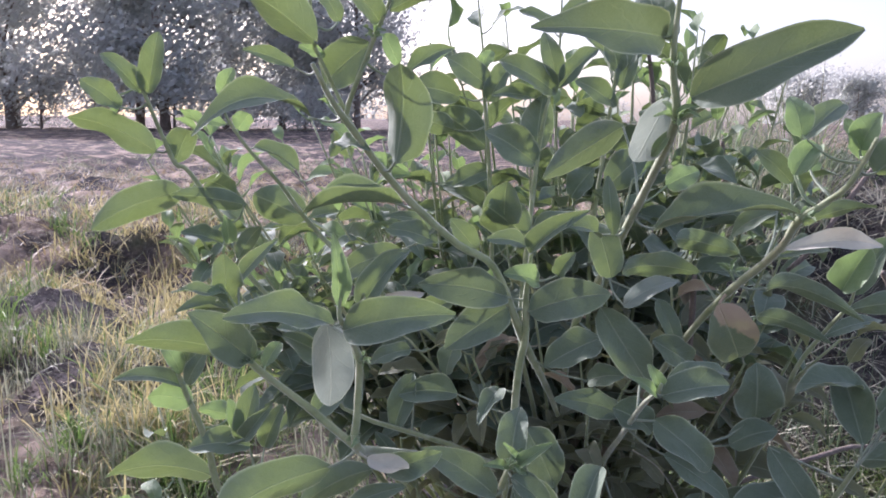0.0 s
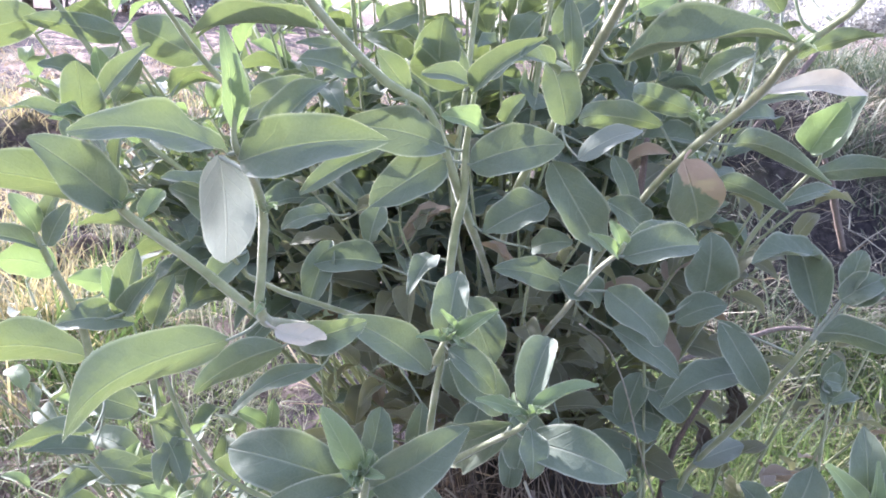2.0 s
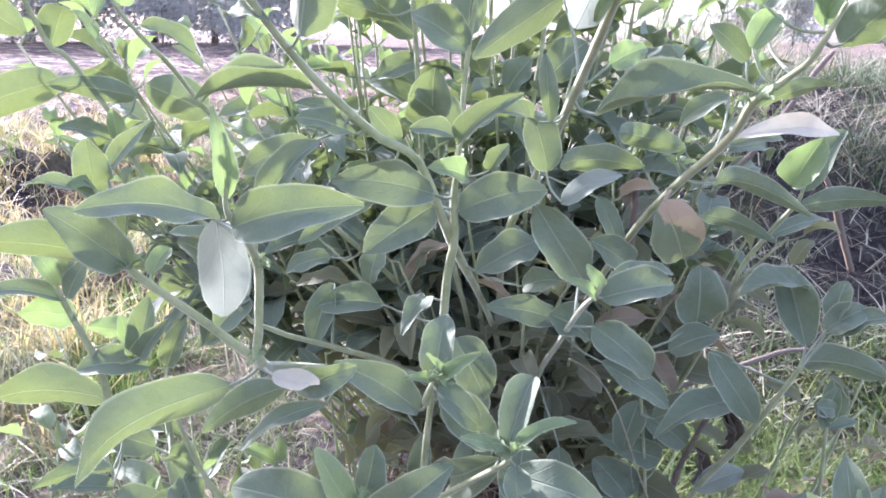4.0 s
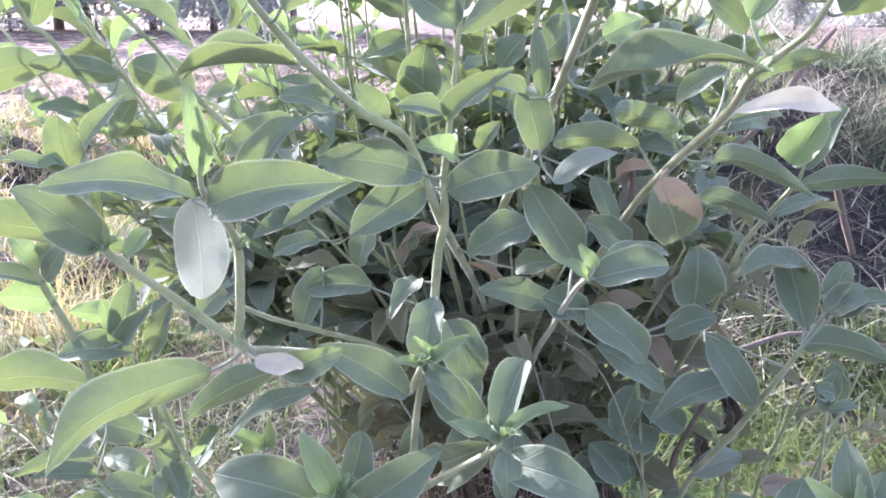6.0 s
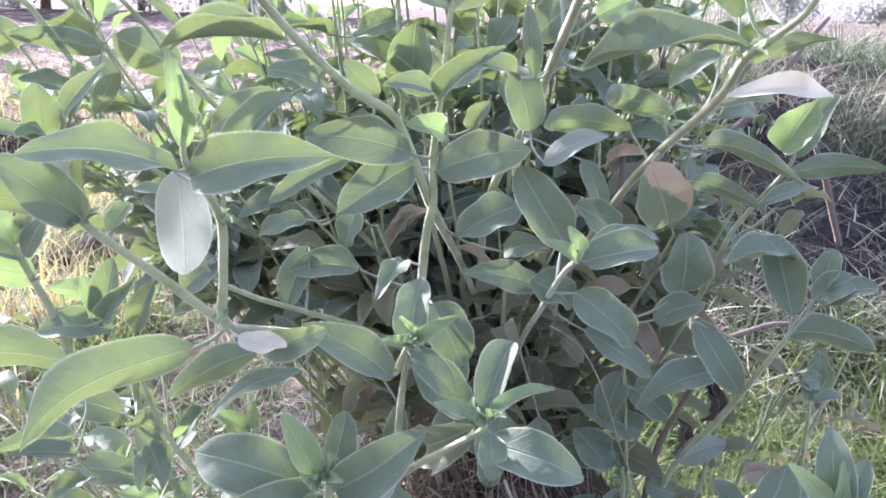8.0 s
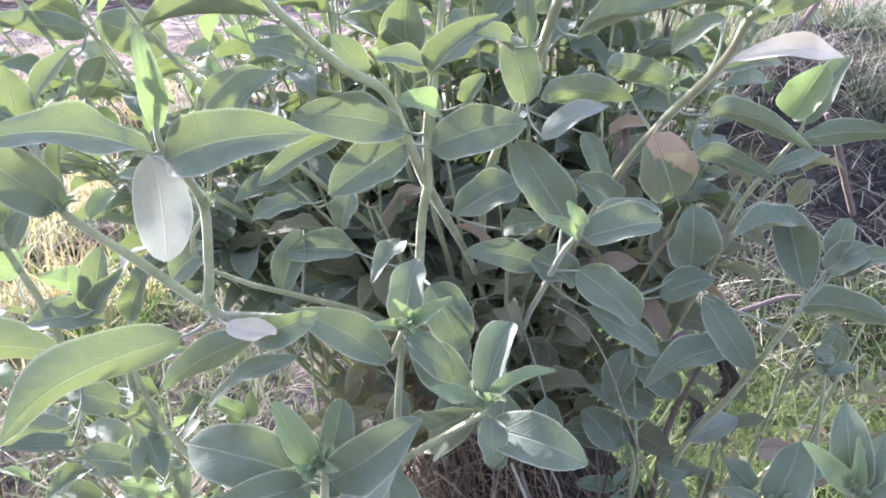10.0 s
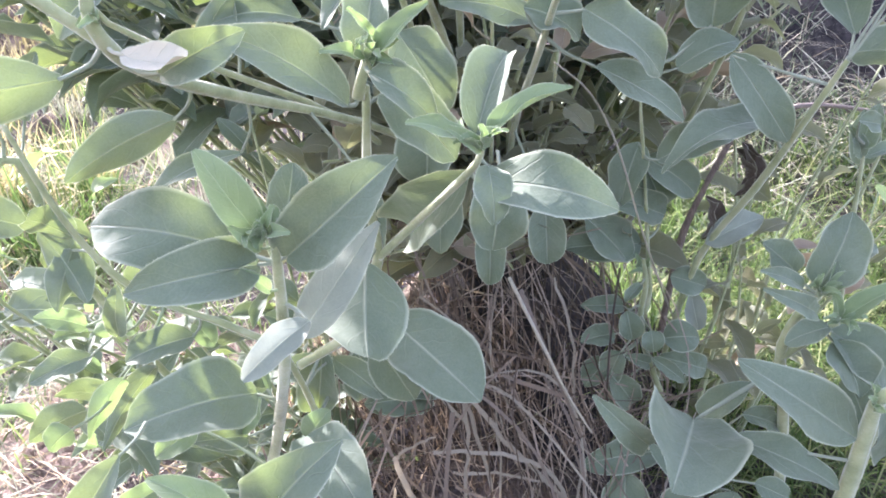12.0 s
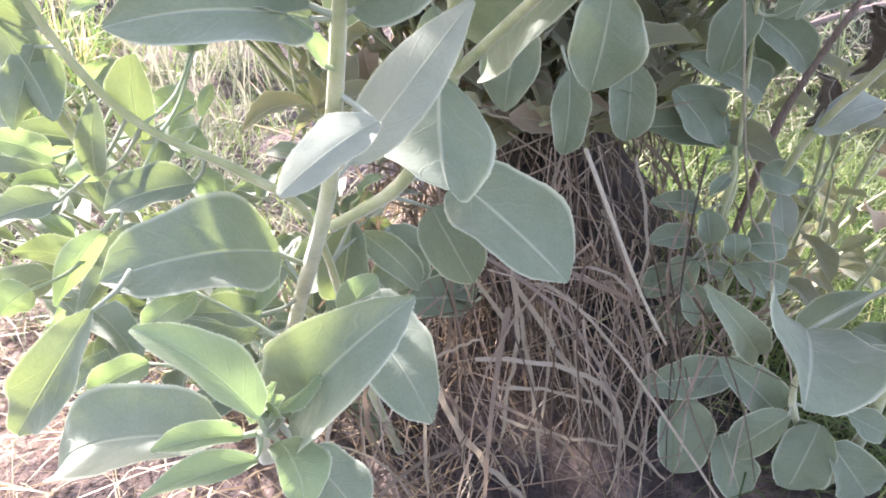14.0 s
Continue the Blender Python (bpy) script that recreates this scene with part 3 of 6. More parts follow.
def leaf_shape(way, base, tip, width, up, curl=0.08, fold=0.25, rows=15, cols=9):
    """Vertices, faces and uvs of one leaf from its base to its tip, its upper face towards up, on a stalk that joins the nearest place of its stem."""
    base, tip, up = (np.array(v, float) for v in (base, tip, up))
    axis = tip - base
    length = np.linalg.norm(axis)
    axis /= length
    up = up - axis * (up @ axis)
    up /= np.linalg.norm(up) + 1e-9
    side = np.cross(axis, up)
    wave, skew = random.uniform(0, 6.28), random.uniform(-0.02, 0.02)
    ripple = random.uniform(0.06, 0.15)
    fold = fold + random.uniform(-0.05, 0.30) * (fold < 0.6)
    broad = width > 0.43 * length
    near, far = (random.uniform(0.44, 0.56), random.uniform(0.50, 0.66)) if broad else (random.uniform(0.48, 0.64), random.uniform(0.64, 0.86))
    twist, hook = random.uniform(-0.7, 0.7), random.uniform(0.0, 0.24)
    beat = random.uniform(7.0, 13.0)
    verts, faces, uvs = [], [], []
    peak = (near / (near + far)) ** near * (far / (near + far)) ** far
    ragged = [1 + random.uniform(-0.02, 0.02) for _ in range(2 * rows)]
    for i in range(rows):
        s = i / (rows - 1)
        h = (s + 0.004) ** near * (1.0001 - s) ** far / peak * width / 2
        h = max(h, 0.0012)
        spine = base + axis * length * s + up * curl * length * 4 * s * (1 - s) + side * skew * length * math.sin(math.pi * s)
        spine = spine - up * hook * length * s ** 4
        turn = twist * (s - 0.4)
        over = side * math.cos(turn) + up * math.sin(turn)
        rim = up * math.cos(turn) - side * math.sin(turn)
        for j in range(cols):
            v = 2 * j / (cols - 1) - 1
            lift = 1.2 * fold * abs(v) ** 1.3 * h + ripple * width * abs(v) ** 2.5 * math.sin(wave + s * beat + (2.0 if v > 0 else 0.0)) * min(1.0, 5 * s * (1 - s) * 2)
            reach = ragged[2 * i + (v > 0)] if abs(v) > 0.9 else 1.0
            verts.append(spine + over * v * h * reach * (1 - 0.25 * fold * abs(v)) + rim * lift)
            uvs.append((j / (cols - 1), s))
    for i in range(rows - 1):
        for j in range(cols - 1):
            a = i * cols + j
            faces.append((a, a + 1, a + cols + 1, a + cols))
    gaps = np.linalg.norm(way - base, axis=1)
    foot = way[int(gaps.argmin())]
    gap = float(gaps.min())
    if gap > 0.075:
        foot, gap = base - axis * 0.018 + np.array((0.0, 0.020, -0.010)), 0.028
    if gap > 0.004:
        thick = 0.0008 + 0.010 * width
        bow = base - axis * min(0.15 * gap, 0.006)
        tv, tf, _ = tube([(*foot, thick * 1.2), (*(0.5 * foot + 0.5 * bow - np.array((0.0, -0.04, 0.10)) * min(gap, 0.03)), thick), (*(base + axis * 0.02 * length), thick * 0.8)], 5)
        n0 = len(verts)
        verts += tv
        uvs += [(0.5, 0.1)] * len(tv)
        faces += [tuple(n0 + q for q in f) for f in tf]
    return verts, faces, uvs


def leaf(on, base, tip, width, up, curl=0.08, fold=0.25, kind=""):
    """One leaf as an object of its own on its stem."""
    verts, faces, uvs = leaf_shape(ways[on.name], base, tip, width, up, curl, fold)
    bald = len(faces)
    for side in (0, 8):
        for i in range(14):
            a, b, c = verts[i * 9 + side], verts[i * 9 + 9 + side], verts[i * 9 + (1 if side == 0 else 7)]
            out = (a - c) / (np.linalg.norm(a - c) + 1e-9)
            for _ in range(int(np.linalg.norm(b - a) * 3000)):
                way = out + np.array([random.gauss(0, 0.45) for _ in range(3)])
                hair(verts, faces, a + (b - a) * random.random(), way, random.uniform(0.0002, 0.00045))
    uvs = uvs + [(0.5, 0.5)] * (len(verts) - len(uvs))
    material = {"dry": LEAF_DRY, "young": LEAF_YOUNG, "shaded": LEAF_SHADED, "patched": LEAF_PATCHED, "pale": LEAF_PALE}.get(kind, LEAF)
    ob = mesh_object("leaf", verts, faces, material, on, uvs, hairs_from=bald)
    if kind in ("dry", "patched"):
        tagged(ob, "pale dry curled leaf" if kind == "dry" else "green leaf with a brown patch")
    return ob


def buds(on, place, count=6, size=0.011):
    """A small cluster of pale young leaves at a joint."""
    for k in range(count):
        d = Vector((random.gauss(0, 1), random.gauss(-0.3, 1), random.uniform(0.0, 1.4))).normalized()
        b = Vector(place) + d * 0.003
        leaf(on, tuple(b), tuple(b + d * size * random.uniform(0.6, 1.3)), size * 0.5, (random.gauss(0, 1), -0.5, 1.0), 0.1, 0.5, "young")


front_stem = stem((0.200, 0.850, 0.240, 0.0032), (0.079, 0.700, 0.392, 0.0028), (-0.043, 0.550, 0.483, 0.0037), (-0.059, 0.478, 0.521, 0.0035), (-0.058, 0.472, 0.551, 0.0028), (-0.056, 0.469, 0.587, 0.0027), (-0.059, 0.440, 0.617, 0.0021), (-0.063, 0.430, 0.630, 0.0017), (-0.062, 0.428, 0.653, 0.0012), (-0.062, 0.425, 0.672, 0.0008))
leaf(front_stem, (-0.066, 0.430, 0.624), (-0.120, 0.390, 0.643), 0.025, (0.56, -0.43, 0.71), 0.10, 0.35)
leaf(front_stem, (-0.063, 0.430, 0.636), (-0.062, 0.420, 0.681), 0.014, (0.51, -0.83, -0.20), 0.05, 0.50, "young")
leaf(front_stem, (-0.076, 0.460, 0.618), (-0.073, 0.450, 0.563), 0.031, (0.33, -0.92, 0.19), 0.06, 0.30, "pale")
leaf(front_stem, (-0.061, 0.430, 0.621), (0.005, 0.410, 0.638), 0.030, (-0.35, -0.88, 0.32), 0.10, 0.30)
leaf(front_stem, (-0.060, 0.430, 0.650), (-0.066, 0.425, 0.662), 0.006, (0.64, -0.77, 0.00), 0.08, 0.25, "young")
leaf(front_stem, (-0.051, 0.470, 0.517), (-0.025, 0.452, 0.522), 0.015, (-0.46, -0.50, 0.74), -0.25, 0.30, "dry")
leaf(front_stem, (-0.057, 0.560, 0.463), (-0.116, 0.540, 0.441), 0.028, (-0.30, 0.95, -0.04), 0.10, 0.30)
leaf(front_stem, (-0.039, 0.476, 0.506), (-0.002, 0.462, 0.525), 0.023, (-0.44, -0.88, 0.19), 0.08, 0.30)
leaf(front_stem, (-0.078, 0.475, 0.508), (-0.150, 0.385, 0.510), 0.035, (-0.78, 0.63, -0.01), 0.07, 0.25)
buds(front_stem, (-0.054, 0.464, 0.587), 6, 0.009)
buds(front_stem, (-0.057, 0.474, 0.529), 5, 0.010)
left_arm = stem((-0.059, 0.478, 0.521, 0.0032), (-0.072, 0.478, 0.532, 0.0029), (-0.096, 0.475, 0.555, 0.0027), (-0.120, 0.472, 0.576, 0.0025), (-0.130, 0.470, 0.587, 0.0023), (-0.133, 0.468, 0.600, 0.0018), (-0.133, 0.465, 0.617, 0.0012))
leaf(left_arm, (-0.129, 0.468, 0.589), (-0.154, 0.440, 0.627), 0.029, (0.76, -0.65, 0.03), 0.06, 0.25)
leaf(left_arm, (-0.133, 0.468, 0.591), (-0.196, 0.430, 0.615), 0.027, (-0.41, 0.86, 0.29), 0.08, 0.30)
leaf(left_arm, (-0.148, 0.480, 0.627), (-0.145, 0.470, 0.661), 0.022, (0.50, -0.82, -0.28), 0.06, 0.35)
leaf(left_arm, (-0.139, 0.480, 0.641), (-0.112, 0.470, 0.671), 0.013, (-0.42, -0.90, 0.08), 0.06, 0.40)
leaf(left_arm, (-0.144, 0.470, 0.628), (-0.170, 0.450, 0.643), 0.013, (0.64, -0.34, 0.69), 0.08, 0.30)
leaf(left_arm, (-0.140, 0.500, 0.587), (-0.133, 0.490, 0.624), 0.013, (-0.26, -0.94, -0.21), 0.05, 0.40)
leaf(left_arm, (-0.144, 0.470, 0.635), (-0.154, 0.460, 0.637), 0.009, (0.55, -0.40, 0.74), 0.08, 0.25, "young")
leaf(left_arm, (-0.128, 0.500, 0.572), (-0.121, 0.520, 0.585), 0.013, (0.16, -0.57, 0.80), 0.08, 0.25, "young")
buds(left_arm, (-0.129, 0.466, 0.587), 5, 0.010)
pair_stem = stem((0.163, 0.820, 0.240, 0.0032), (0.042, 0.690, 0.408, 0.0028), (-0.080, 0.560, 0.516, 0.0017), (-0.072, 0.545, 0.569, 0.0016), (-0.065, 0.535, 0.602, 0.0014), (-0.059, 0.530, 0.620, 0.0012))
leaf(pair_stem, (-0.063, 0.530, 0.606), (-0.027, 0.557, 0.653), 0.027, (-0.05, -0.85, 0.53), 0.05, 0.55)
leaf(pair_stem, (-0.040, 0.530, 0.607), (-0.018, 0.515, 0.624), 0.020, (-0.63, -0.75, 0.18), 0.12, 0.40, "dry")
leaf(pair_stem, (-0.081, 0.580, 0.545), (-0.133, 0.580, 0.572), 0.034, (0.27, -0.82, 0.51), 0.08, 0.30)
leaf(pair_stem, (-0.093, 0.580, 0.563), (-0.134, 0.570, 0.583), 0.025, (0.48, -0.34, 0.81), 0.05, 0.30)
leaf(pair_stem, (-0.079, 0.560, 0.534), (-0.105, 0.550, 0.514), 0.024, (-0.10, -0.83, 0.55), 0.08, 0.25)
leaf(pair_stem, (-0.026, 0.640, 0.517), (-0.044, 0.620, 0.470), 0.027, (-0.17, -0.88, 0.44), 0.08, 0.25, "shaded")
long_stem = stem((0.184, 0.874, 0.240, 0.0032), (0.127, 0.737, 0.432, 0.0028), (0.069, 0.600, 0.565, 0.0039), (0.044, 0.605, 0.625, 0.0032), (0.013, 0.603, 0.645, 0.0034), (-0.023, 0.590, 0.679, 0.0033), (-0.049, 0.575, 0.710, 0.0030), (-0.068, 0.560, 0.739, 0.0028), (-0.082, 0.545, 0.761, 0.0024), (-0.094, 0.530, 0.788, 0.0017))
leaf(long_stem, (0.010, 0.600, 0.599), (-0.045, 0.570, 0.573), 0.021, (0.10, -0.75, 0.66), 0.10, 0.30)
leaf(long_stem, (-0.035, 0.600, 0.641), (-0.090, 0.600, 0.619), 0.025, (-0.13, -0.93, 0.33), 0.12, 0.30)
leaf(long_stem, (-0.035, 0.615, 0.678), (-0.117, 0.597, 0.680), 0.031, (0.05, -0.11, 0.99), 0.02, 1.00)
leaf(long_stem, (-0.008, 0.620, 0.658), (-0.048, 0.600, 0.670), 0.015, (0.50, -0.61, 0.61), 0.10, 0.25)
leaf(long_stem, (0.029, 0.620, 0.638), (0.007, 0.610, 0.666), 0.022, (0.48, -0.88, 0.07), 0.05, 0.40)
leaf(long_stem, (-0.105, 0.580, 0.750), (-0.184, 0.540, 0.753), 0.034, (0.27, -0.47, 0.84), 0.20, 0.20)
leaf(long_stem, (-0.037, 0.560, 0.716), (-0.030, 0.550, 0.790), 0.047, (0.30, 0.95, 0.10), 0.06, 0.55)
leaf(long_stem, (-0.088, 0.580, 0.730), (-0.057, 0.560, 0.728), 0.015, (-0.27, -0.50, 0.82), 0.10, 0.25)
leaf(long_stem, (-0.044, 0.630, 0.678), (-0.118, 0.620, 0.682), 0.026, (0.07, -0.11, 0.99), 0.05, 1.00)
leaf(long_stem, (-0.113, 0.560, 0.787), (-0.146, 0.540, 0.798), 0.014, (0.58, -0.75, 0.33), 0.08, 0.25)
leaf(long_stem, (0.048, 0.600, 0.606), (0.017, 0.580, 0.612), 0.018, (0.47, -0.50, 0.72), 0.08, 0.25)
leaf(long_stem, (-0.004, 0.600, 0.647), (-0.044, 0.590, 0.663), 0.022, (0.41, -0.66, 0.63), 0.08, 0.25)
buds(long_stem, (-0.089, 0.580, 0.758), 5, 0.010)
long_stem_fork = stem((-0.066, 0.585, 0.732, 0.0024), (-0.077, 0.580, 0.752, 0.0022), (-0.061, 0.570, 0.792, 0.0019), (-0.052, 0.565, 0.812, 0.0017), (-0.041, 0.560, 0.836, 0.0015), (-0.034, 0.555, 0.863, 0.0011))
leaf(long_stem_fork, (-0.057, 0.570, 0.806), (-0.098, 0.600, 0.776), 0.036, (-0.44, -0.86, -0.25), 0.05, 0.25)
leaf(long_stem_fork, (-0.049, 0.565, 0.821), (-0.070, 0.550, 0.846), 0.023, (0.50, -0.86, -0.10), 0.08, 0.25)
leaf(long_stem_fork, (-0.041, 0.560, 0.828), (-0.005, 0.540, 0.839), 0.022, (0.20, 0.72, 0.66), 0.10, 0.25)
leaf(long_stem_fork, (-0.046, 0.570, 0.813), (-0.035, 0.570, 0.790), 0.015, (0.26, -0.96, 0.12), 0.08, 0.25, "young")
leaf(long_stem_fork, (-0.031, 0.620, 0.787), (0.004, 0.620, 0.812), 0.019, (-0.25, -0.90, 0.35), 0.08, 0.25)
buds(long_stem_fork, (-0.054, 0.565, 0.810), 6, 0.010)
long_stem_side = stem((-0.071, 0.585, 0.740, 0.0018), (-0.099, 0.575, 0.801, 0.0016), (-0.101, 0.572, 0.813, 0.0014), (-0.101, 0.565, 0.845, 0.0012), (-0.101, 0.560, 0.863, 0.0010))
leaf(long_stem_side, (-0.096, 0.560, 0.805), (-0.147, 0.530, 0.842), 0.039, (-0.08, 0.83, 0.56), 0.08, 0.25)
leaf(long_stem_side, (-0.084, 0.600, 0.825), (-0.102, 0.600, 0.855), 0.016, (0.34, -0.92, 0.20), 0.08, 0.25)
leaf(long_stem_side, (-0.093, 0.580, 0.797), (-0.111, 0.570, 0.804), 0.010, (0.53, -0.84, 0.13), 0.08, 0.25, "young")
top_stem = stem((0.150, 0.879, 0.240, 0.0032), (0.137, 0.774, 0.421, 0.0028), (0.123, 0.670, 0.543, 0.0036), (0.141, 0.630, 0.613, 0.0035), (0.146, 0.570, 0.667, 0.0034), (0.145, 0.510, 0.708, 0.0032), (0.142, 0.452, 0.749, 0.0029), (0.136, 0.445, 0.784, 0.0020), (0.136, 0.440, 0.816, 0.0017), (0.137, 0.435, 0.846, 0.0013))
leaf(top_stem, (0.132, 0.450, 0.799), (0.051, 0.420, 0.802), 0.034, (0.35, -0.93, 0.11), 0.14, 0.30, "shaded")
leaf(top_stem, (0.140, 0.460, 0.764), (0.126, 0.480, 0.722), 0.024, (-0.26, -0.90, -0.34), 0.06, 0.30, "pale")
leaf(top_stem, (0.137, 0.450, 0.796), (0.121, 0.470, 0.834), 0.022, (-0.32, -0.88, 0.34), 0.05, 0.25, "shaded")
leaf(top_stem, (0.143, 0.460, 0.744), (0.133, 0.470, 0.726), 0.008, (-0.57, -0.81, -0.12), 0.08, 0.25, "young")
leaf(top_stem, (0.169, 0.550, 0.701), (0.194, 0.550, 0.714), 0.020, (-0.18, -0.92, 0.34), 0.05, 0.25, "young")
leaf(top_stem, (0.140, 0.570, 0.746), (0.083, 0.600, 0.704), 0.032, (0.25, 0.91, 0.32), 0.07, 0.25, "shaded")
leaf(top_stem, (0.133, 0.560, 0.661), (0.130, 0.570, 0.708), 0.015, (-0.07, -0.98, 0.20), 0.05, 0.50)
leaf(top_stem, (0.138, 0.580, 0.623), (0.125, 0.590, 0.668), 0.029, (-0.03, -0.98, 0.21), 0.06, 0.30)
leaf(top_stem, (0.123, 0.570, 0.660), (0.098, 0.550, 0.672), 0.024, (0.64, -0.40, 0.66), 0.05, 0.30)
leaf(top_stem, (0.149, 0.580, 0.599), (0.191, 0.575, 0.625), 0.019, (-0.42, -0.74, 0.53), 0.08, 0.30, "pale")
leaf(top_stem, (0.133, 0.590, 0.595), (0.174, 0.575, 0.532), 0.037, (-0.03, -0.98, 0.21), 0.06, 0.25, "shaded")
leaf(top_stem, (0.189, 0.620, 0.595), (0.205, 0.600, 0.552), 0.018, (-0.01, -0.91, 0.42), 0.08, 0.25, "shaded")
leaf(top_stem, (0.145, 0.640, 0.553), (0.092, 0.620, 0.534), 0.036, (-0.03, -0.66, 0.75), 0.08, 0.25, "shaded")
buds(top_stem, (0.141, 0.448, 0.749), 9, 0.013)
buds(top_stem, (0.136, 0.443, 0.781), 5, 0.009)
top_stem_twig = stem((0.142, 0.452, 0.749, 0.0021), (0.158, 0.450, 0.758, 0.0014), (0.172, 0.448, 0.768, 0.0010))
leaf(top_stem_twig, (0.150, 0.450, 0.764), (0.223, 0.400, 0.799), 0.037, (-0.58, -0.81, 0.07), 0.10, 0.40, "shaded")
leaf(top_stem_twig, (0.148, 0.452, 0.757), (0.164, 0.450, 0.767), 0.010, (-0.34, -0.87, 0.36), 0.08, 0.25, "young")
leaf(top_stem_twig, (0.154, 0.460, 0.758), (0.196, 0.480, 0.763), 0.012, (0.26, -0.68, 0.69), 0.08, 0.25)
right_stem = stem((0.198, 0.860, 0.240, 0.0032), (0.210, 0.750, 0.426, 0.0028), (0.223, 0.640, 0.553, 0.0031), (0.242, 0.600, 0.606, 0.0033), (0.252, 0.560, 0.639, 0.0033), (0.253, 0.530, 0.661, 0.0031), (0.250, 0.506, 0.681, 0.0030), (0.265, 0.500, 0.695, 0.0023), (0.273, 0.490, 0.707, 0.0021), (0.279, 0.485, 0.723, 0.0017), (0.284, 0.480, 0.740, 0.0014))
leaf(right_stem, (0.304, 0.730, 0.617), (0.225, 0.700, 0.638), 0.027, (-0.27, 0.92, 0.30), 0.10, 0.25)
leaf(right_stem, (0.225, 0.620, 0.619), (0.148, 0.600, 0.628), 0.026, (-0.21, 0.93, 0.31), 0.12, 0.25)
leaf(top_stem, (0.162, 0.550, 0.667), (0.245, 0.500, 0.699), 0.036, (-0.53, -0.40, 0.74), 0.05, 0.55, "shaded")
leaf(right_stem, (0.264, 0.550, 0.653), (0.352, 0.570, 0.653), 0.019, (0.17, -0.77, 0.61), 0.10, 0.35, "dry")
leaf(right_stem, (0.266, 0.565, 0.645), (0.321, 0.580, 0.650), 0.014, (0.14, -0.72, 0.68), 0.08, 0.30)
leaf(right_stem, (0.274, 0.600, 0.611), (0.368, 0.635, 0.587), 0.023, (-0.20, 0.86, 0.48), 0.10, 0.30, "shaded")
right_back_stem = stem((0.302, 0.780, 0.258, 0.0030), (0.329, 0.740, 0.363, 0.0028), (0.343, 0.700, 0.455, 0.0026), (0.353, 0.690, 0.508, 0.0024), (0.370, 0.680, 0.546, 0.0022), (0.375, 0.650, 0.583, 0.0018), (0.376, 0.645, 0.598, 0.0012))
leaf(right_back_stem, (0.362, 0.640, 0.600), (0.371, 0.620, 0.643), 0.035, (-0.81, -0.58, -0.09), 0.06, 0.35, "young")
leaf(right_back_stem, (0.385, 0.660, 0.591), (0.415, 0.660, 0.646), 0.028, (-0.65, -0.67, 0.35), 0.06, 0.35)
leaf(right_back_stem, (0.376, 0.650, 0.579), (0.450, 0.640, 0.590), 0.023, (0.12, 0.99, 0.08), 0.10, 0.25, "shaded")
leaf(right_back_stem, (0.371, 0.680, 0.545), (0.440, 0.700, 0.556), 0.018, (0.03, -0.56, 0.82), 0.10, 0.25, "shaded")
leaf(right_back_stem, (0.296, 0.660, 0.570), (0.371, 0.680, 0.546), 0.020, (-0.12, 0.92, 0.38), 0.08, 0.25, "shaded")
leaf(right_stem, (0.255, 0.510, 0.678), (0.298, 0.500, 0.695), 0.015, (0.06, 0.91, 0.40), 0.08, 0.25)
leaf(right_stem, (0.291, 0.490, 0.716), (0.306, 0.470, 0.740), 0.030, (0.49, 0.80, 0.35), 0.07, 0.25)
leaf(right_stem, (0.253, 0.520, 0.712), (0.271, 0.530, 0.737), 0.022, (-0.34, -0.77, 0.55), 0.06, 0.35, "young")
leaf(right_stem, (0.264, 0.550, 0.704), (0.240, 0.560, 0.728), 0.019, (-0.17, -0.96, 0.23), 0.08, 0.25)
leaf(right_stem, (0.229, 0.584, 0.600), (0.261, 0.600, 0.541), 0.043, (-0.01, -0.96, -0.27), 0.05, 0.20, "patched")
leaf(right_stem, (0.279, 0.600, 0.677), (0.247, 0.620, 0.655), 0.019, (-0.67, -0.60, 0.44), 0.08, 0.25)
leaf(right_stem, (0.254, 0.520, 0.740), (0.248, 0.530, 0.769), 0.021, (-0.25, -0.93, 0.27), 0.08, 0.25, "young")
leaf(right_stem, (0.269, 0.550, 0.736), (0.303, 0.560, 0.766), 0.022, (-0.37, -0.68, 0.63), 0.08, 0.25)
leaf(right_stem, (0.284, 0.500, 0.732), (0.290, 0.490, 0.756), 0.022, (-0.75, -0.66, -0.09), 0.08, 0.25, "young")
leaf(right_stem, (0.288, 0.500, 0.726), (0.274, 0.500, 0.752), 0.015, (-0.09, -0.99, -0.05), 0.08, 0.25, "young")
leaf(right_stem, (0.246, 0.510, 0.713), (0.265, 0.520, 0.736), 0.020, (-0.31, -0.75, 0.59), 0.08, 0.25, "young")
buds(right_stem, (0.249, 0.502, 0.681), 6, 0.010)
buds(right_stem, (0.240, 0.590, 0.626), 5, 0.010)
middle_stem = stem((0.123, 0.861, 0.240, 0.0032), (0.094, 0.741, 0.374, 0.0028), (0.066, 0.620, 0.448, 0.0034), (0.066, 0.600, 0.532, 0.0035), (0.071, 0.596, 0.566, 0.0033), (0.070, 0.593, 0.601, 0.0028), (0.073, 0.590, 0.638, 0.0018), (0.076, 0.588, 0.653, 0.0013))
leaf(middle_stem, (0.054, 0.590, 0.604), (-0.010, 0.555, 0.625), 0.035, (0.54, -0.77, 0.34), 0.08, 0.20, "shaded")
leaf(middle_stem, (0.073, 0.590, 0.591), (0.133, 0.570, 0.614), 0.037, (-0.42, -0.83, 0.36), 0.08, 0.20, "shaded")
leaf(middle_stem, (0.054, 0.590, 0.595), (0.003, 0.565, 0.567), 0.036, (0.13, -0.85, 0.52), 0.05, 0.20, "shaded")
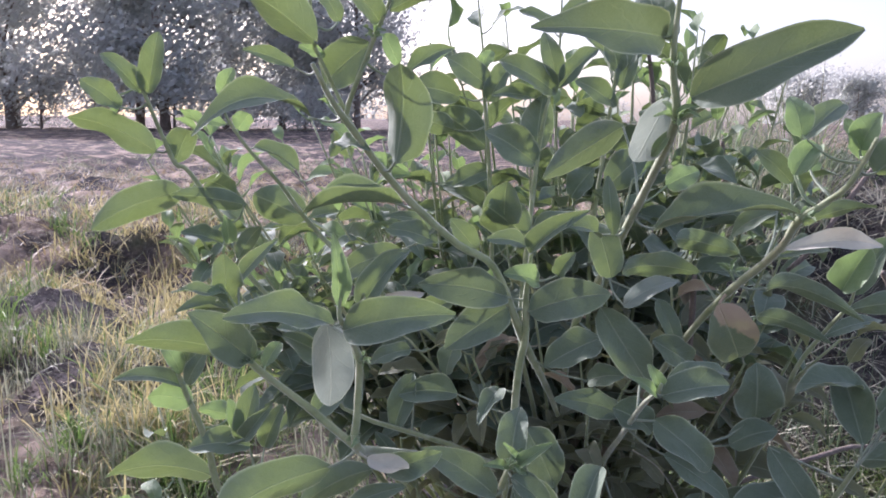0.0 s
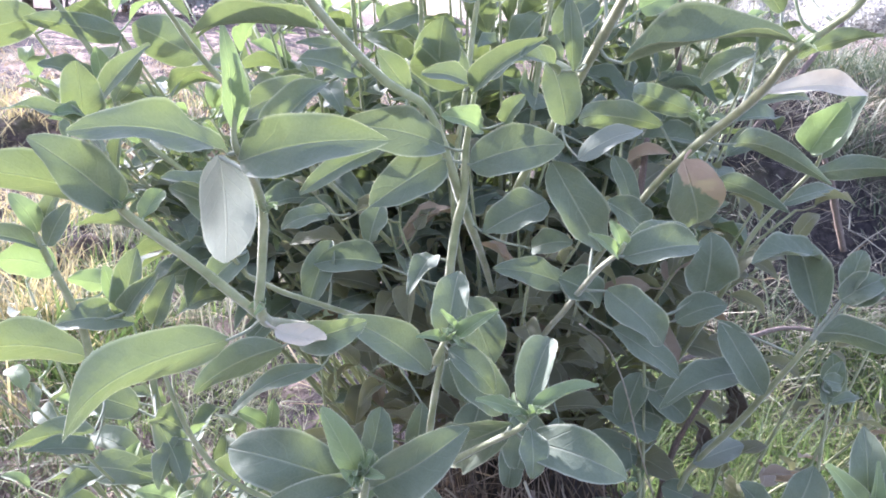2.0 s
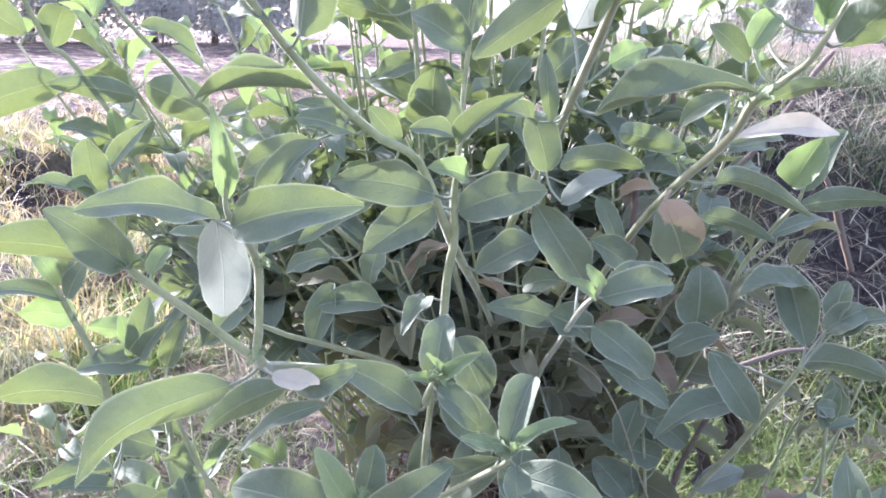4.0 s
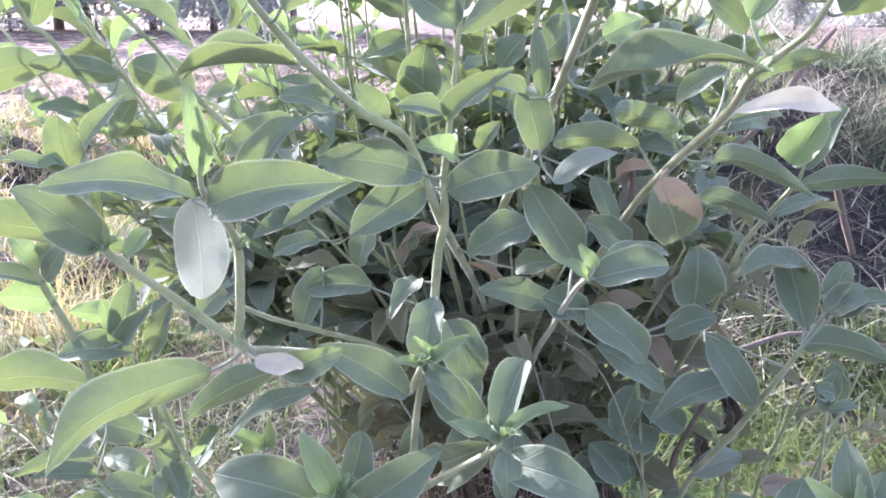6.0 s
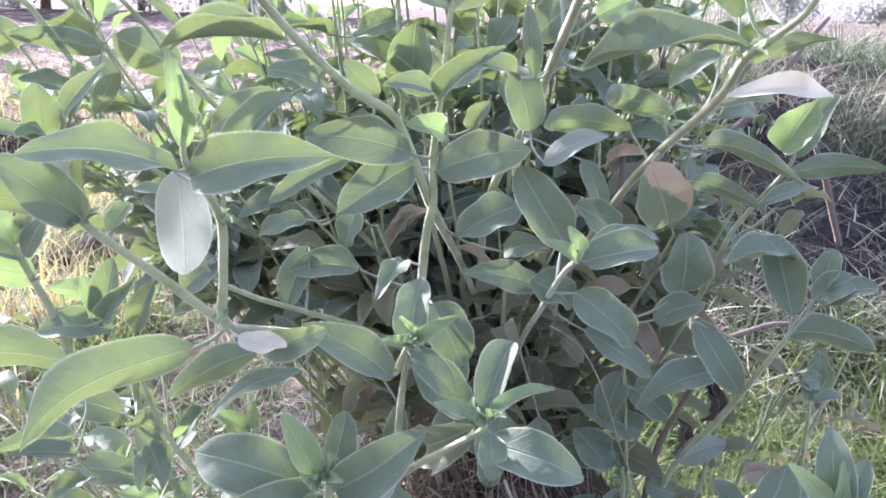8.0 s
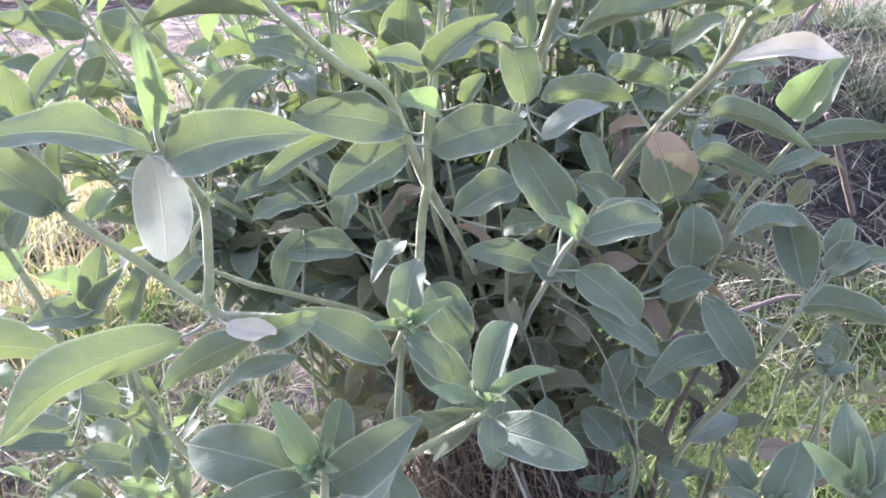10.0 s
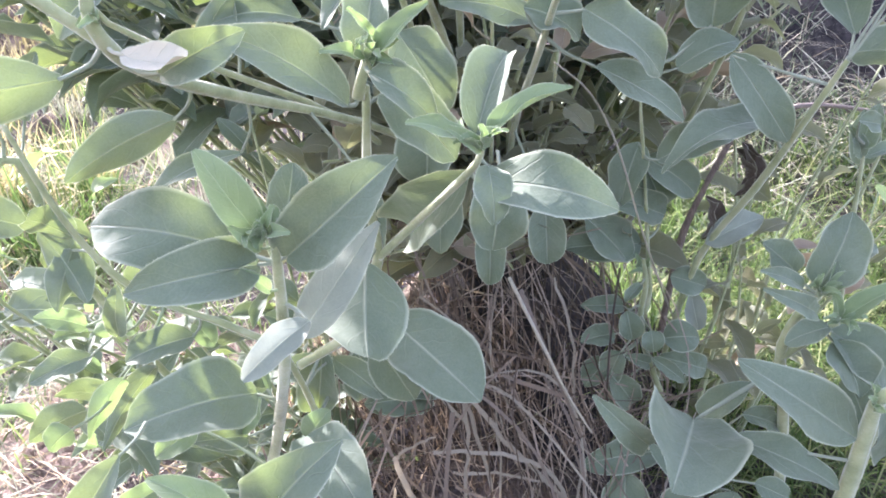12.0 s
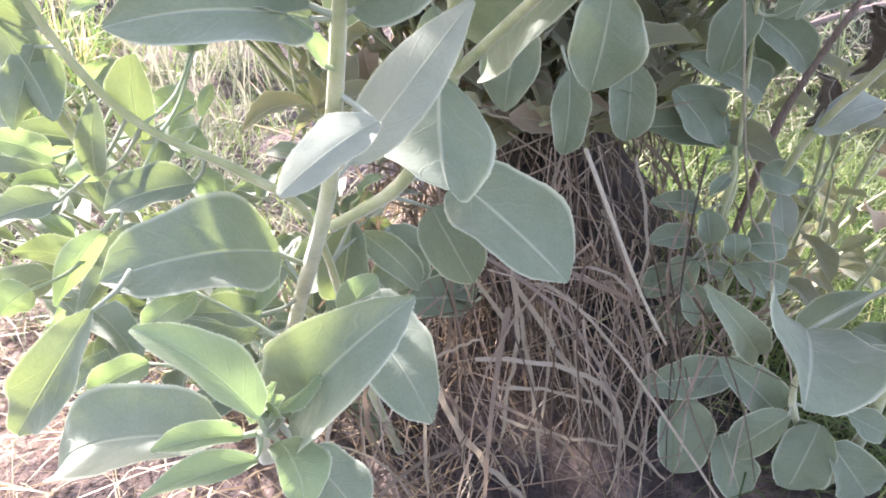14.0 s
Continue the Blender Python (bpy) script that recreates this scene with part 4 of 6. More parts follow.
leaf(middle_stem, (0.098, 0.600, 0.620), (0.108, 0.590, 0.641), 0.017, (-0.61, -0.79, -0.09), 0.10, 0.40)
leaf(middle_stem, (0.079, 0.585, 0.618), (0.052, 0.570, 0.629), 0.021, (0.56, -0.74, 0.37), 0.08, 0.25, "young")
leaf(middle_stem, (0.072, 0.588, 0.641), (0.105, 0.550, 0.682), 0.022, (-0.80, -0.59, 0.09), 0.10, 0.45)
leaf(middle_stem, (0.072, 0.590, 0.646), (0.037, 0.580, 0.656), 0.018, (0.37, -0.67, 0.64), 0.10, 0.25)
leaf(middle_stem, (0.075, 0.600, 0.590), (0.091, 0.590, 0.583), 0.014, (-0.11, -0.67, 0.74), 0.08, 0.25, "young")
leaf(middle_stem, (0.014, 0.640, 0.498), (-0.035, 0.620, 0.509), 0.030, (0.40, -0.63, 0.66), 0.08, 0.25, "shaded")
leaf(pair_stem, (-0.030, 0.660, 0.534), (-0.067, 0.650, 0.527), 0.020, (0.05, -0.67, 0.74), 0.08, 0.25, "shaded")
leaf(middle_stem, (0.013, 0.660, 0.543), (0.002, 0.650, 0.513), 0.024, (-0.32, -0.86, 0.40), 0.08, 0.25, "shaded")
leaf(middle_stem, (0.050, 0.600, 0.519), (0.030, 0.550, 0.511), 0.019, (0.12, -0.20, 0.97), 0.08, 0.25, "shaded")
leaf(long_stem, (0.131, 0.620, 0.519), (0.155, 0.600, 0.533), 0.023, (-0.70, -0.51, 0.50), 0.08, 0.25, "shaded")
leaf(middle_stem, (0.092, 0.630, 0.440), (0.084, 0.620, 0.379), 0.046, (-0.28, -0.94, 0.19), 0.06, 0.25, "shaded")
side_rosette_stem = stem((0.177, 0.823, 0.240, 0.0032), (0.171, 0.721, 0.384, 0.0028), (0.164, 0.620, 0.467, 0.0026), (0.158, 0.540, 0.529, 0.0020), (0.156, 0.500, 0.555, 0.0015), (0.158, 0.495, 0.564, 0.0012))
leaf(side_rosette_stem, (0.163, 0.620, 0.488), (0.102, 0.600, 0.512), 0.028, (0.45, -0.66, 0.60), 0.08, 0.25, "shaded")
leaf(side_rosette_stem, (0.150, 0.600, 0.502), (0.185, 0.590, 0.486), 0.034, (0.08, -0.76, 0.64), 0.08, 0.25, "shaded")
leaf(side_rosette_stem, (0.160, 0.500, 0.553), (0.206, 0.494, 0.565), 0.029, (-0.27, -0.66, 0.70), 0.10, 0.30, "shaded")
leaf(side_rosette_stem, (0.169, 0.520, 0.554), (0.221, 0.530, 0.563), 0.022, (-0.06, -0.51, 0.86), 0.10, 0.25, "shaded")
leaf(side_rosette_stem, (0.157, 0.500, 0.553), (0.136, 0.490, 0.571), 0.010, (0.59, -0.78, 0.22), 0.08, 0.25, "young")
leaf(side_rosette_stem, (0.158, 0.500, 0.559), (0.151, 0.500, 0.576), 0.011, (0.17, -0.98, 0.07), 0.08, 0.25, "young")
leaf(side_rosette_stem, (0.178, 0.570, 0.504), (0.225, 0.555, 0.467), 0.034, (0.11, -0.87, 0.48), 0.10, 0.25, "shaded")
leaf(side_rosette_stem, (0.192, 0.585, 0.466), (0.246, 0.570, 0.431), 0.027, (0.22, -0.73, 0.64), 0.08, 0.25, "shaded")
leaf(side_rosette_stem, (0.181, 0.600, 0.564), (0.221, 0.600, 0.540), 0.028, (0.22, -0.91, 0.35), 0.08, 0.25, "shaded")
leaf(side_rosette_stem, (0.182, 0.660, 0.342), (0.182, 0.650, 0.292), 0.034, (-0.20, -0.96, 0.19), 0.05, 0.25, "shaded")
leaf(side_rosette_stem, (0.164, 0.720, 0.324), (0.164, 0.735, 0.259), 0.030, (-0.41, -0.89, -0.20), 0.05, 0.25, "shaded")
fork_stem = stem((-0.010, 0.537, 0.304, 0.0030), (0.005, 0.532, 0.315, 0.0032), (0.021, 0.527, 0.328, 0.0034), (0.032, 0.522, 0.346, 0.0034), (0.046, 0.517, 0.385, 0.0032), (0.044, 0.505, 0.425, 0.0027), (0.046, 0.497, 0.464, 0.0023), (0.048, 0.490, 0.490, 0.0020), (0.044, 0.488, 0.486, 0.0030), (0.050, 0.485, 0.506, 0.0020))
leaf(fork_stem, (0.039, 0.478, 0.485), (-0.011, 0.468, 0.526), 0.028, (0.48, -0.77, 0.41), 0.08, 0.25, "shaded")
leaf(fork_stem, (0.049, 0.486, 0.503), (0.057, 0.510, 0.541), 0.026, (-0.27, -0.79, 0.55), 0.05, 0.35, "shaded")
leaf(fork_stem, (0.050, 0.480, 0.499), (0.079, 0.465, 0.480), 0.022, (0.04, -0.74, 0.67), 0.06, 0.30, "shaded")
leaf(fork_stem, (0.052, 0.484, 0.501), (0.075, 0.470, 0.530), 0.012, (-0.77, -0.53, 0.36), 0.06, 0.50, "young")
leaf(fork_stem, (0.048, 0.484, 0.503), (0.032, 0.470, 0.514), 0.008, (0.72, -0.40, 0.56), 0.08, 0.25, "young")
leaf(fork_stem, (0.054, 0.484, 0.512), (0.044, 0.470, 0.529), 0.005, (0.75, -0.66, -0.11), 0.08, 0.25, "young")
leaf(middle_stem, (0.070, 0.560, 0.500), (0.093, 0.540, 0.459), 0.037, (0.05, -0.89, 0.46), 0.05, 0.25, "shaded")
leaf(fork_stem, (0.039, 0.505, 0.389), (0.035, 0.450, 0.364), 0.052, (-0.14, 0.42, -0.90), 0.06, 0.25, "shaded")
leaf(fork_stem, (0.052, 0.545, 0.323), (0.098, 0.492, 0.295), 0.052, (-0.09, -0.52, 0.85), 0.06, 0.25, "shaded")
leaf(front_stem, (0.048, 0.600, 0.394), (0.044, 0.600, 0.342), 0.023, (-0.21, -0.98, 0.01), 0.08, 0.25, "shaded")
leaf(middle_stem, (0.104, 0.640, 0.372), (0.091, 0.620, 0.329), 0.038, (-0.29, -0.83, 0.47), 0.06, 0.25, "shaded")
leaf(fork_stem, (0.055, 0.500, 0.484), (0.089, 0.480, 0.456), 0.031, (0.08, -0.76, 0.65), 0.06, 0.30, "shaded")
leaf(front_stem, (-0.031, 0.600, 0.426), (-0.102, 0.580, 0.403), 0.018, (-0.11, -0.56, 0.82), 0.12, 0.30)
leaf(fork_stem, (0.041, 0.550, 0.305), (0.061, 0.530, 0.270), 0.035, (0.06, -0.85, 0.53), 0.06, 0.25, "shaded")
buds(fork_stem, (0.049, 0.482, 0.504), 6, 0.013)
fork_arm = stem((0.046, 0.517, 0.385, 0.0026), (0.062, 0.500, 0.408, 0.0024), (0.081, 0.475, 0.438, 0.0020), (0.093, 0.455, 0.460, 0.0019), (0.096, 0.452, 0.471, 0.0014))
leaf(fork_arm, (0.093, 0.452, 0.474), (0.115, 0.490, 0.507), 0.026, (-0.28, -0.54, 0.80), 0.05, 0.40, "shaded")
leaf(fork_arm, (0.097, 0.450, 0.473), (0.132, 0.440, 0.496), 0.013, (-0.57, -0.35, 0.74), 0.08, 0.50, "young")
leaf(fork_arm, (0.088, 0.450, 0.472), (0.065, 0.440, 0.489), 0.011, (0.65, -0.52, 0.55), 0.08, 0.25, "young")
leaf(fork_arm, (0.098, 0.450, 0.461), (0.097, 0.430, 0.443), 0.018, (0.10, -0.67, 0.74), 0.08, 0.25)
leaf(fork_arm, (0.097, 0.455, 0.451), (0.147, 0.420, 0.450), 0.031, (-0.37, -0.55, 0.75), 0.08, 0.25, "shaded")
leaf(fork_arm, (0.094, 0.480, 0.447), (0.055, 0.580, 0.362), 0.039, (-0.85, -0.49, -0.19), 0.06, 0.25, "shaded")
leaf(fork_arm, (0.095, 0.450, 0.468), (0.080, 0.440, 0.483), 0.008, (0.57, -0.82, -0.01), 0.08, 0.25, "young")
leaf(fork_arm, (0.097, 0.450, 0.469), (0.094, 0.440, 0.482), 0.006, (0.29, -0.79, -0.54), 0.08, 0.25, "young")
leaf(fork_arm, (0.126, 0.560, 0.410), (0.118, 0.550, 0.364), 0.040, (-0.16, -0.96, 0.24), 0.06, 0.25, "shaded")
leaf(side_rosette_stem, (0.129, 0.620, 0.351), (0.127, 0.610, 0.303), 0.026, (-0.13, -0.97, 0.21), 0.06, 0.25, "shaded")
buds(fork_arm, (0.095, 0.448, 0.469), 7, 0.013)
low_stem = stem((-0.023, 0.720, 0.000, 0.0058), (-0.073, 0.600, 0.079, 0.0048), (-0.035, 0.550, 0.236, 0.0041), (-0.009, 0.470, 0.350, 0.0034), (-0.003, 0.455, 0.393, 0.0029), (0.001, 0.440, 0.430, 0.0023), (0.002, 0.435, 0.444, 0.0014))
leaf(low_stem, (-0.007, 0.440, 0.433), (-0.077, 0.450, 0.454), 0.037, (0.08, -0.76, 0.64), 0.08, 0.20, "shaded")
leaf(low_stem, (-0.007, 0.440, 0.429), (-0.051, 0.410, 0.440), 0.029, (0.56, -0.63, 0.54), 0.10, 0.40, "shaded")
leaf(low_stem, (-0.004, 0.435, 0.446), (-0.023, 0.438, 0.484), 0.019, (0.38, -0.89, 0.26), 0.05, 0.45, "young")
leaf(low_stem, (-0.002, 0.455, 0.422), (0.011, 0.480, 0.460), 0.024, (0.32, -0.84, 0.44), 0.05, 0.25, "shaded")
leaf(low_stem, (0.005, 0.440, 0.431), (0.053, 0.421, 0.478), 0.034, (-0.46, -0.88, 0.12), 0.06, 0.35, "shaded")
leaf(low_stem, (0.001, 0.470, 0.369), (0.045, 0.475, 0.426), 0.024, (-0.28, -0.91, 0.30), 0.06, 0.25, "pale")
leaf(low_stem, (0.011, 0.440, 0.397), (-0.020, 0.420, 0.383), 0.017, (0.05, -0.63, 0.77), 0.12, 0.35, "pale")
leaf(low_stem, (-0.001, 0.435, 0.449), (0.003, 0.430, 0.459), 0.005, (-0.40, -0.87, -0.29), 0.08, 0.25, "young")
leaf(low_stem, (-0.004, 0.435, 0.439), (-0.011, 0.420, 0.457), 0.009, (0.83, -0.55, -0.10), 0.08, 0.25, "young")
leaf(low_stem, (-0.032, 0.500, 0.314), (-0.095, 0.466, 0.327), 0.047, (0.41, -0.46, 0.78), 0.12, 0.20)
leaf(low_stem, (-0.035, 0.550, 0.279), (-0.060, 0.550, 0.255), 0.025, (-0.35, -0.87, 0.36), 0.08, 0.25, "shaded")
leaf(low_stem, (-0.004, 0.440, 0.415), (-0.013, 0.430, 0.433), 0.007, (0.78, -0.62, 0.02), 0.08, 0.25, "young")
leaf(low_stem, (-0.047, 0.520, 0.266), (-0.077, 0.500, 0.284), 0.019, (0.66, -0.39, 0.64), 0.08, 0.25)
leaf(low_stem, (-0.037, 0.530, 0.293), (-0.054, 0.520, 0.270), 0.023, (-0.14, -0.86, 0.50), 0.08, 0.25, "young")
leaf(low_stem, (-0.058, 0.560, 0.224), (-0.089, 0.540, 0.254), 0.019, (0.73, -0.55, 0.40), 0.08, 0.25)
buds(low_stem, (0.001, 0.433, 0.446), 8, 0.014)
low_rosette_stem = stem((0.022, 0.600, 0.000, 0.0034), (-0.028, 0.480, 0.206, 0.0029), (-0.022, 0.470, 0.277, 0.0022), (-0.030, 0.420, 0.292, 0.0023), (-0.033, 0.400, 0.307, 0.0019))
leaf(low_rosette_stem, (-0.026, 0.420, 0.292), (0.012, 0.405, 0.350), 0.039, (-0.64, -0.73, 0.24), 0.06, 0.35)
leaf(low_rosette_stem, (-0.005, 0.475, 0.299), (0.025, 0.420, 0.295), 0.037, (-0.12, -0.13, 0.98), 0.06, 0.25)
leaf(low_rosette_stem, (-0.005, 0.485, 0.289), (0.009, 0.480, 0.311), 0.018, (-0.54, -0.83, 0.15), 0.08, 0.25, "young")
leaf(low_rosette_stem, (-0.029, 0.385, 0.328), (-0.058, 0.393, 0.360), 0.019, (0.58, -0.49, 0.65), 0.05, 0.50, "young")
leaf(low_rosette_stem, (-0.043, 0.400, 0.306), (-0.118, 0.420, 0.285), 0.035, (-0.33, -0.30, 0.90), 0.08, 0.20)
leaf(low_rosette_stem, (-0.037, 0.395, 0.311), (-0.061, 0.385, 0.319), 0.011, (0.41, -0.33, 0.85), 0.06, 0.40, "young")
leaf(low_rosette_stem, (-0.093, 0.447, 0.327), (-0.143, 0.459, 0.257), 0.024, (-0.35, -0.93, 0.09), 0.05, 0.40)
leaf(low_rosette_stem, (-0.022, 0.420, 0.275), (-0.001, 0.400, 0.257), 0.025, (0.25, -0.49, 0.83), 0.08, 0.25)
leaf(low_rosette_stem, (-0.027, 0.400, 0.302), (-0.017, 0.380, 0.295), 0.022, (0.42, -0.12, 0.90), 0.08, 0.25, "young")
leaf(low_rosette_stem, (-0.033, 0.390, 0.305), (-0.064, 0.375, 0.310), 0.012, (0.27, -0.23, 0.93), 0.08, 0.40, "young")
leaf(low_rosette_stem, (-0.083, 0.460, 0.290), (-0.109, 0.450, 0.282), 0.016, (0.01, -0.63, 0.78), 0.08, 0.25, "young")
leaf(low_rosette_stem, (-0.070, 0.500, 0.296), (-0.094, 0.490, 0.285), 0.018, (-0.01, -0.74, 0.67), 0.08, 0.25, "young")
leaf(low_rosette_stem, (-0.054, 0.500, 0.232), (-0.029, 0.500, 0.251), 0.020, (-0.44, -0.70, 0.57), 0.08, 0.25)
buds(low_rosette_stem, (-0.028, 0.400, 0.313), 7, 0.014)
left_stem = stem((0.030, 0.660, 0.000, 0.0036), (0.002, 0.600, 0.150, 0.0030), (-0.019, 0.560, 0.290, 0.0023), (-0.049, 0.560, 0.322, 0.0025), (-0.088, 0.560, 0.346, 0.0022), (-0.108, 0.555, 0.369, 0.0022), (-0.122, 0.550, 0.399, 0.0020), (-0.131, 0.545, 0.433, 0.0018), (-0.138, 0.540, 0.473, 0.0013))
leaf(left_stem, (0.090, 0.670, 0.165), (0.044, 0.660, 0.184), 0.029, (0.42, -0.59, 0.69), 0.08, 0.25, "shaded")
leaf(left_stem, (0.067, 0.660, 0.165), (0.026, 0.650, 0.177), 0.032, (0.35, -0.61, 0.71), 0.08, 0.25, "shaded")
leaf(left_stem, (0.005, 0.600, 0.263), (0.042, 0.600, 0.218), 0.024, (0.45, -0.82, 0.36), 0.08, 0.25, "shaded")
leaf(left_stem, (0.081, 0.660, 0.163), (0.033, 0.640, 0.184), 0.037, (0.52, -0.53, 0.67), 0.08, 0.25, "shaded")
leaf(left_stem, (0.022, 0.630, 0.249), (0.036, 0.620, 0.202), 0.047, (0.37, -0.88, 0.29), 0.08, 0.25, "shaded")
leaf(left_stem, (-0.000, 0.600, 0.272), (-0.011, 0.600, 0.214), 0.037, (-0.20, -0.98, 0.04), 0.08, 0.25)
leaf(left_stem, (-0.076, 0.560, 0.320), (-0.120, 0.550, 0.315), 0.025, (0.08, -0.66, 0.75), 0.08, 0.25)
leaf(left_stem, (-0.121, 0.560, 0.326), (-0.110, 0.550, 0.368), 0.015, (-0.03, -0.97, -0.23), 0.08, 0.25)
leaf(left_stem, (-0.141, 0.560, 0.314), (-0.173, 0.540, 0.313), 0.020, (0.25, -0.45, 0.85), 0.08, 0.25)
leaf(left_stem, (-0.138, 0.560, 0.336), (-0.161, 0.550, 0.353), 0.016, (0.65, -0.52, 0.55), 0.08, 0.25, "young")
leaf(left_stem, (-0.097, 0.560, 0.342), (-0.092, 0.550, 0.391), 0.023, (-0.43, 0.87, 0.23), 0.05, 0.25)
leaf(left_stem, (-0.129, 0.560, 0.397), (-0.143, 0.540, 0.422), 0.024, (-0.52, 0.79, 0.33), 0.08, 0.25)
leaf(left_stem, (-0.132, 0.560, 0.390), (-0.148, 0.550, 0.357), 0.020, (-0.49, 0.87, -0.02), 0.08, 0.25)
leaf(left_stem, (-0.080, 0.580, 0.318), (-0.067, 0.570, 0.306), 0.017, (0.31, -0.53, 0.78), 0.08, 0.25, "young")
leaf(low_stem, (-0.085, 0.580, 0.237), (-0.061, 0.580, 0.219), 0.023, (0.48, -0.60, 0.64), 0.08, 0.25, "young")
leaf(left_stem, (-0.148, 0.520, 0.289), (-0.160, 0.510, 0.284), 0.021, (-0.57, 0.80, -0.19), 0.08, 0.25, "young")
leaf(left_stem, (-0.122, 0.550, 0.301), (-0.149, 0.540, 0.268), 0.018, (-0.31, 0.95, -0.03), 0.08, 0.25, "young")
leaf(left_stem, (-0.080, 0.620, 0.331), (-0.072, 0.620, 0.350), 0.009, (-0.20, 0.97, 0.09), 0.08, 0.25, "young")
leaf(left_stem, (-0.076, 0.600, 0.319), (-0.094, 0.600, 0.329), 0.019, (0.36, -0.70, 0.62), 0.08, 0.25, "young")
leaf(left_stem, (-0.075, 0.600, 0.374), (-0.098, 0.590, 0.395), 0.015, (0.69, -0.55, 0.46), 0.08, 0.40, "young")
leaf(left_stem, (-0.074, 0.600, 0.374), (-0.069, 0.595, 0.401), 0.013, (0.40, -0.89, -0.23), 0.08, 0.40, "young")
left_high_stem = stem((0.010, 0.700, 0.000, 0.0040), (-0.100, 0.640, 0.190, 0.0034), (-0.151, 0.600, 0.357, 0.0030), (-0.160, 0.590, 0.437, 0.0028), (-0.191, 0.585, 0.426, 0.0030), (-0.201, 0.580, 0.477, 0.0029), (-0.212, 0.570, 0.523, 0.0024), (-0.216, 0.565, 0.543, 0.0016))
leaf(left_high_stem, (-0.145, 0.580, 0.318), (-0.113, 0.570, 0.325), 0.018, (0.31, 0.95, -0.09), 0.08, 0.25, "young")
leaf(left_high_stem, (-0.111, 0.580, 0.287), (-0.157, 0.570, 0.235), 0.021, (-0.26, 0.97, 0.04), 0.08, 0.25)
leaf(left_high_stem, (-0.142, 0.580, 0.263), (-0.176, 0.570, 0.284), 0.021, (-0.30, 0.95, -0.02), 0.08, 0.25)
leaf(left_high_stem, (-0.165, 0.580, 0.257), (-0.198, 0.560, 0.253), 0.027, (-0.52, 0.85, -0.04), 0.08, 0.25)
leaf(left_high_stem, (-0.207, 0.570, 0.517), (-0.237, 0.550, 0.531), 0.029, (-0.53, 0.84, 0.09), 0.10, 0.25, "young")
leaf(left_high_stem, (-0.212, 0.570, 0.530), (-0.259, 0.550, 0.549), 0.019, (0.47, -0.38, 0.79), 0.08, 0.25)
leaf(left_high_stem, (-0.209, 0.565, 0.534), (-0.192, 0.560, 0.563), 0.015, (-0.20, -0.98, -0.05), 0.08, 0.25)
leaf(left_high_stem, (-0.214, 0.565, 0.543), (-0.224, 0.560, 0.570), 0.016, (0.69, -0.71, 0.12), 0.08, 0.25, "young")
leaf(left_high_stem, (-0.211, 0.570, 0.550), (-0.194, 0.560, 0.578), 0.013, (-0.24, -0.95, -0.19), 0.08, 0.25)
leaf(left_high_stem, (-0.200, 0.585, 0.443), (-0.277, 0.560, 0.461), 0.037, (-0.29, 0.95, 0.07), 0.12, 0.25)
leaf(left_high_stem, (-0.165, 0.585, 0.470), (-0.212, 0.570, 0.478), 0.027, (0.32, -0.59, 0.74), 0.10, 0.25)
leaf(left_high_stem, (-0.171, 0.580, 0.477), (-0.158, 0.580, 0.527), 0.024, (0.03, -1.00, -0.01), 0.05, 0.25)
leaf(left_high_stem, (-0.174, 0.580, 0.486), (-0.180, 0.580, 0.515), 0.015, (0.60, -0.79, 0.11), 0.08, 0.25, "young")
leaf(left_high_stem, (-0.165, 0.570, 0.484), (-0.142, 0.560, 0.517), 0.017, (-0.40, -0.92, 0.00), 0.05, 0.50)
leaf(left_high_stem, (-0.184, 0.600, 0.492), (-0.212, 0.600, 0.498), 0.020, (-0.02, 1.00, -0.09), 0.08, 0.25, "young")
leaf(left_high_stem, (-0.162, 0.620, 0.453), (-0.145, 0.620, 0.493), 0.021, (-0.07, -1.00, 0.03), 0.08, 0.25)
leaf(left_high_stem, (-0.172, 0.600, 0.390), (-0.209, 0.600, 0.405), 0.032, (0.27, -0.66, 0.70), 0.08, 0.25)
leaf(left_high_stem, (-0.186, 0.550, 0.402), (-0.235, 0.530, 0.408), 0.021, (-0.38, 0.92, -0.01), 0.08, 0.25)
leaf(left_high_stem, (-0.188, 0.550, 0.387), (-0.224, 0.530, 0.402), 0.018, (0.51, -0.32, 0.80), 0.08, 0.25)
leaf(left_high_stem, (-0.147, 0.560, 0.404), (-0.128, 0.550, 0.359), 0.027, (-0.10, 0.96, -0.25), 0.08, 0.25)
leaf(left_high_stem, (-0.083, 0.620, 0.338), (-0.103, 0.620, 0.345), 0.018, (-0.07, 0.98, -0.21), 0.08, 0.25, "young")
left_back_stem = stem((0.120, 0.851, 0.240, 0.0032), (-0.033, 0.796, 0.434, 0.0028), (-0.186, 0.740, 0.568, 0.0026), (-0.224, 0.740, 0.639, 0.0026), (-0.259, 0.740, 0.694, 0.0024), (-0.273, 0.740, 0.703, 0.0024), (-0.284, 0.735, 0.734, 0.0021), (-0.296, 0.730, 0.772, 0.0019), (-0.304, 0.725, 0.796, 0.0013))
leaf(left_back_stem, (-0.292, 0.730, 0.772), (-0.277, 0.720, 0.829), 0.027, (0.12, -0.97, -0.21), 0.05, 0.35)
leaf(left_back_stem, (-0.299, 0.730, 0.772), (-0.330, 0.720, 0.812), 0.023, (0.61, -0.74, 0.30), 0.08, 0.25)
leaf(left_back_stem, (-0.291, 0.740, 0.714), (-0.357, 0.700, 0.752), 0.036, (-0.26, 0.86, 0.45), 0.08, 0.25)
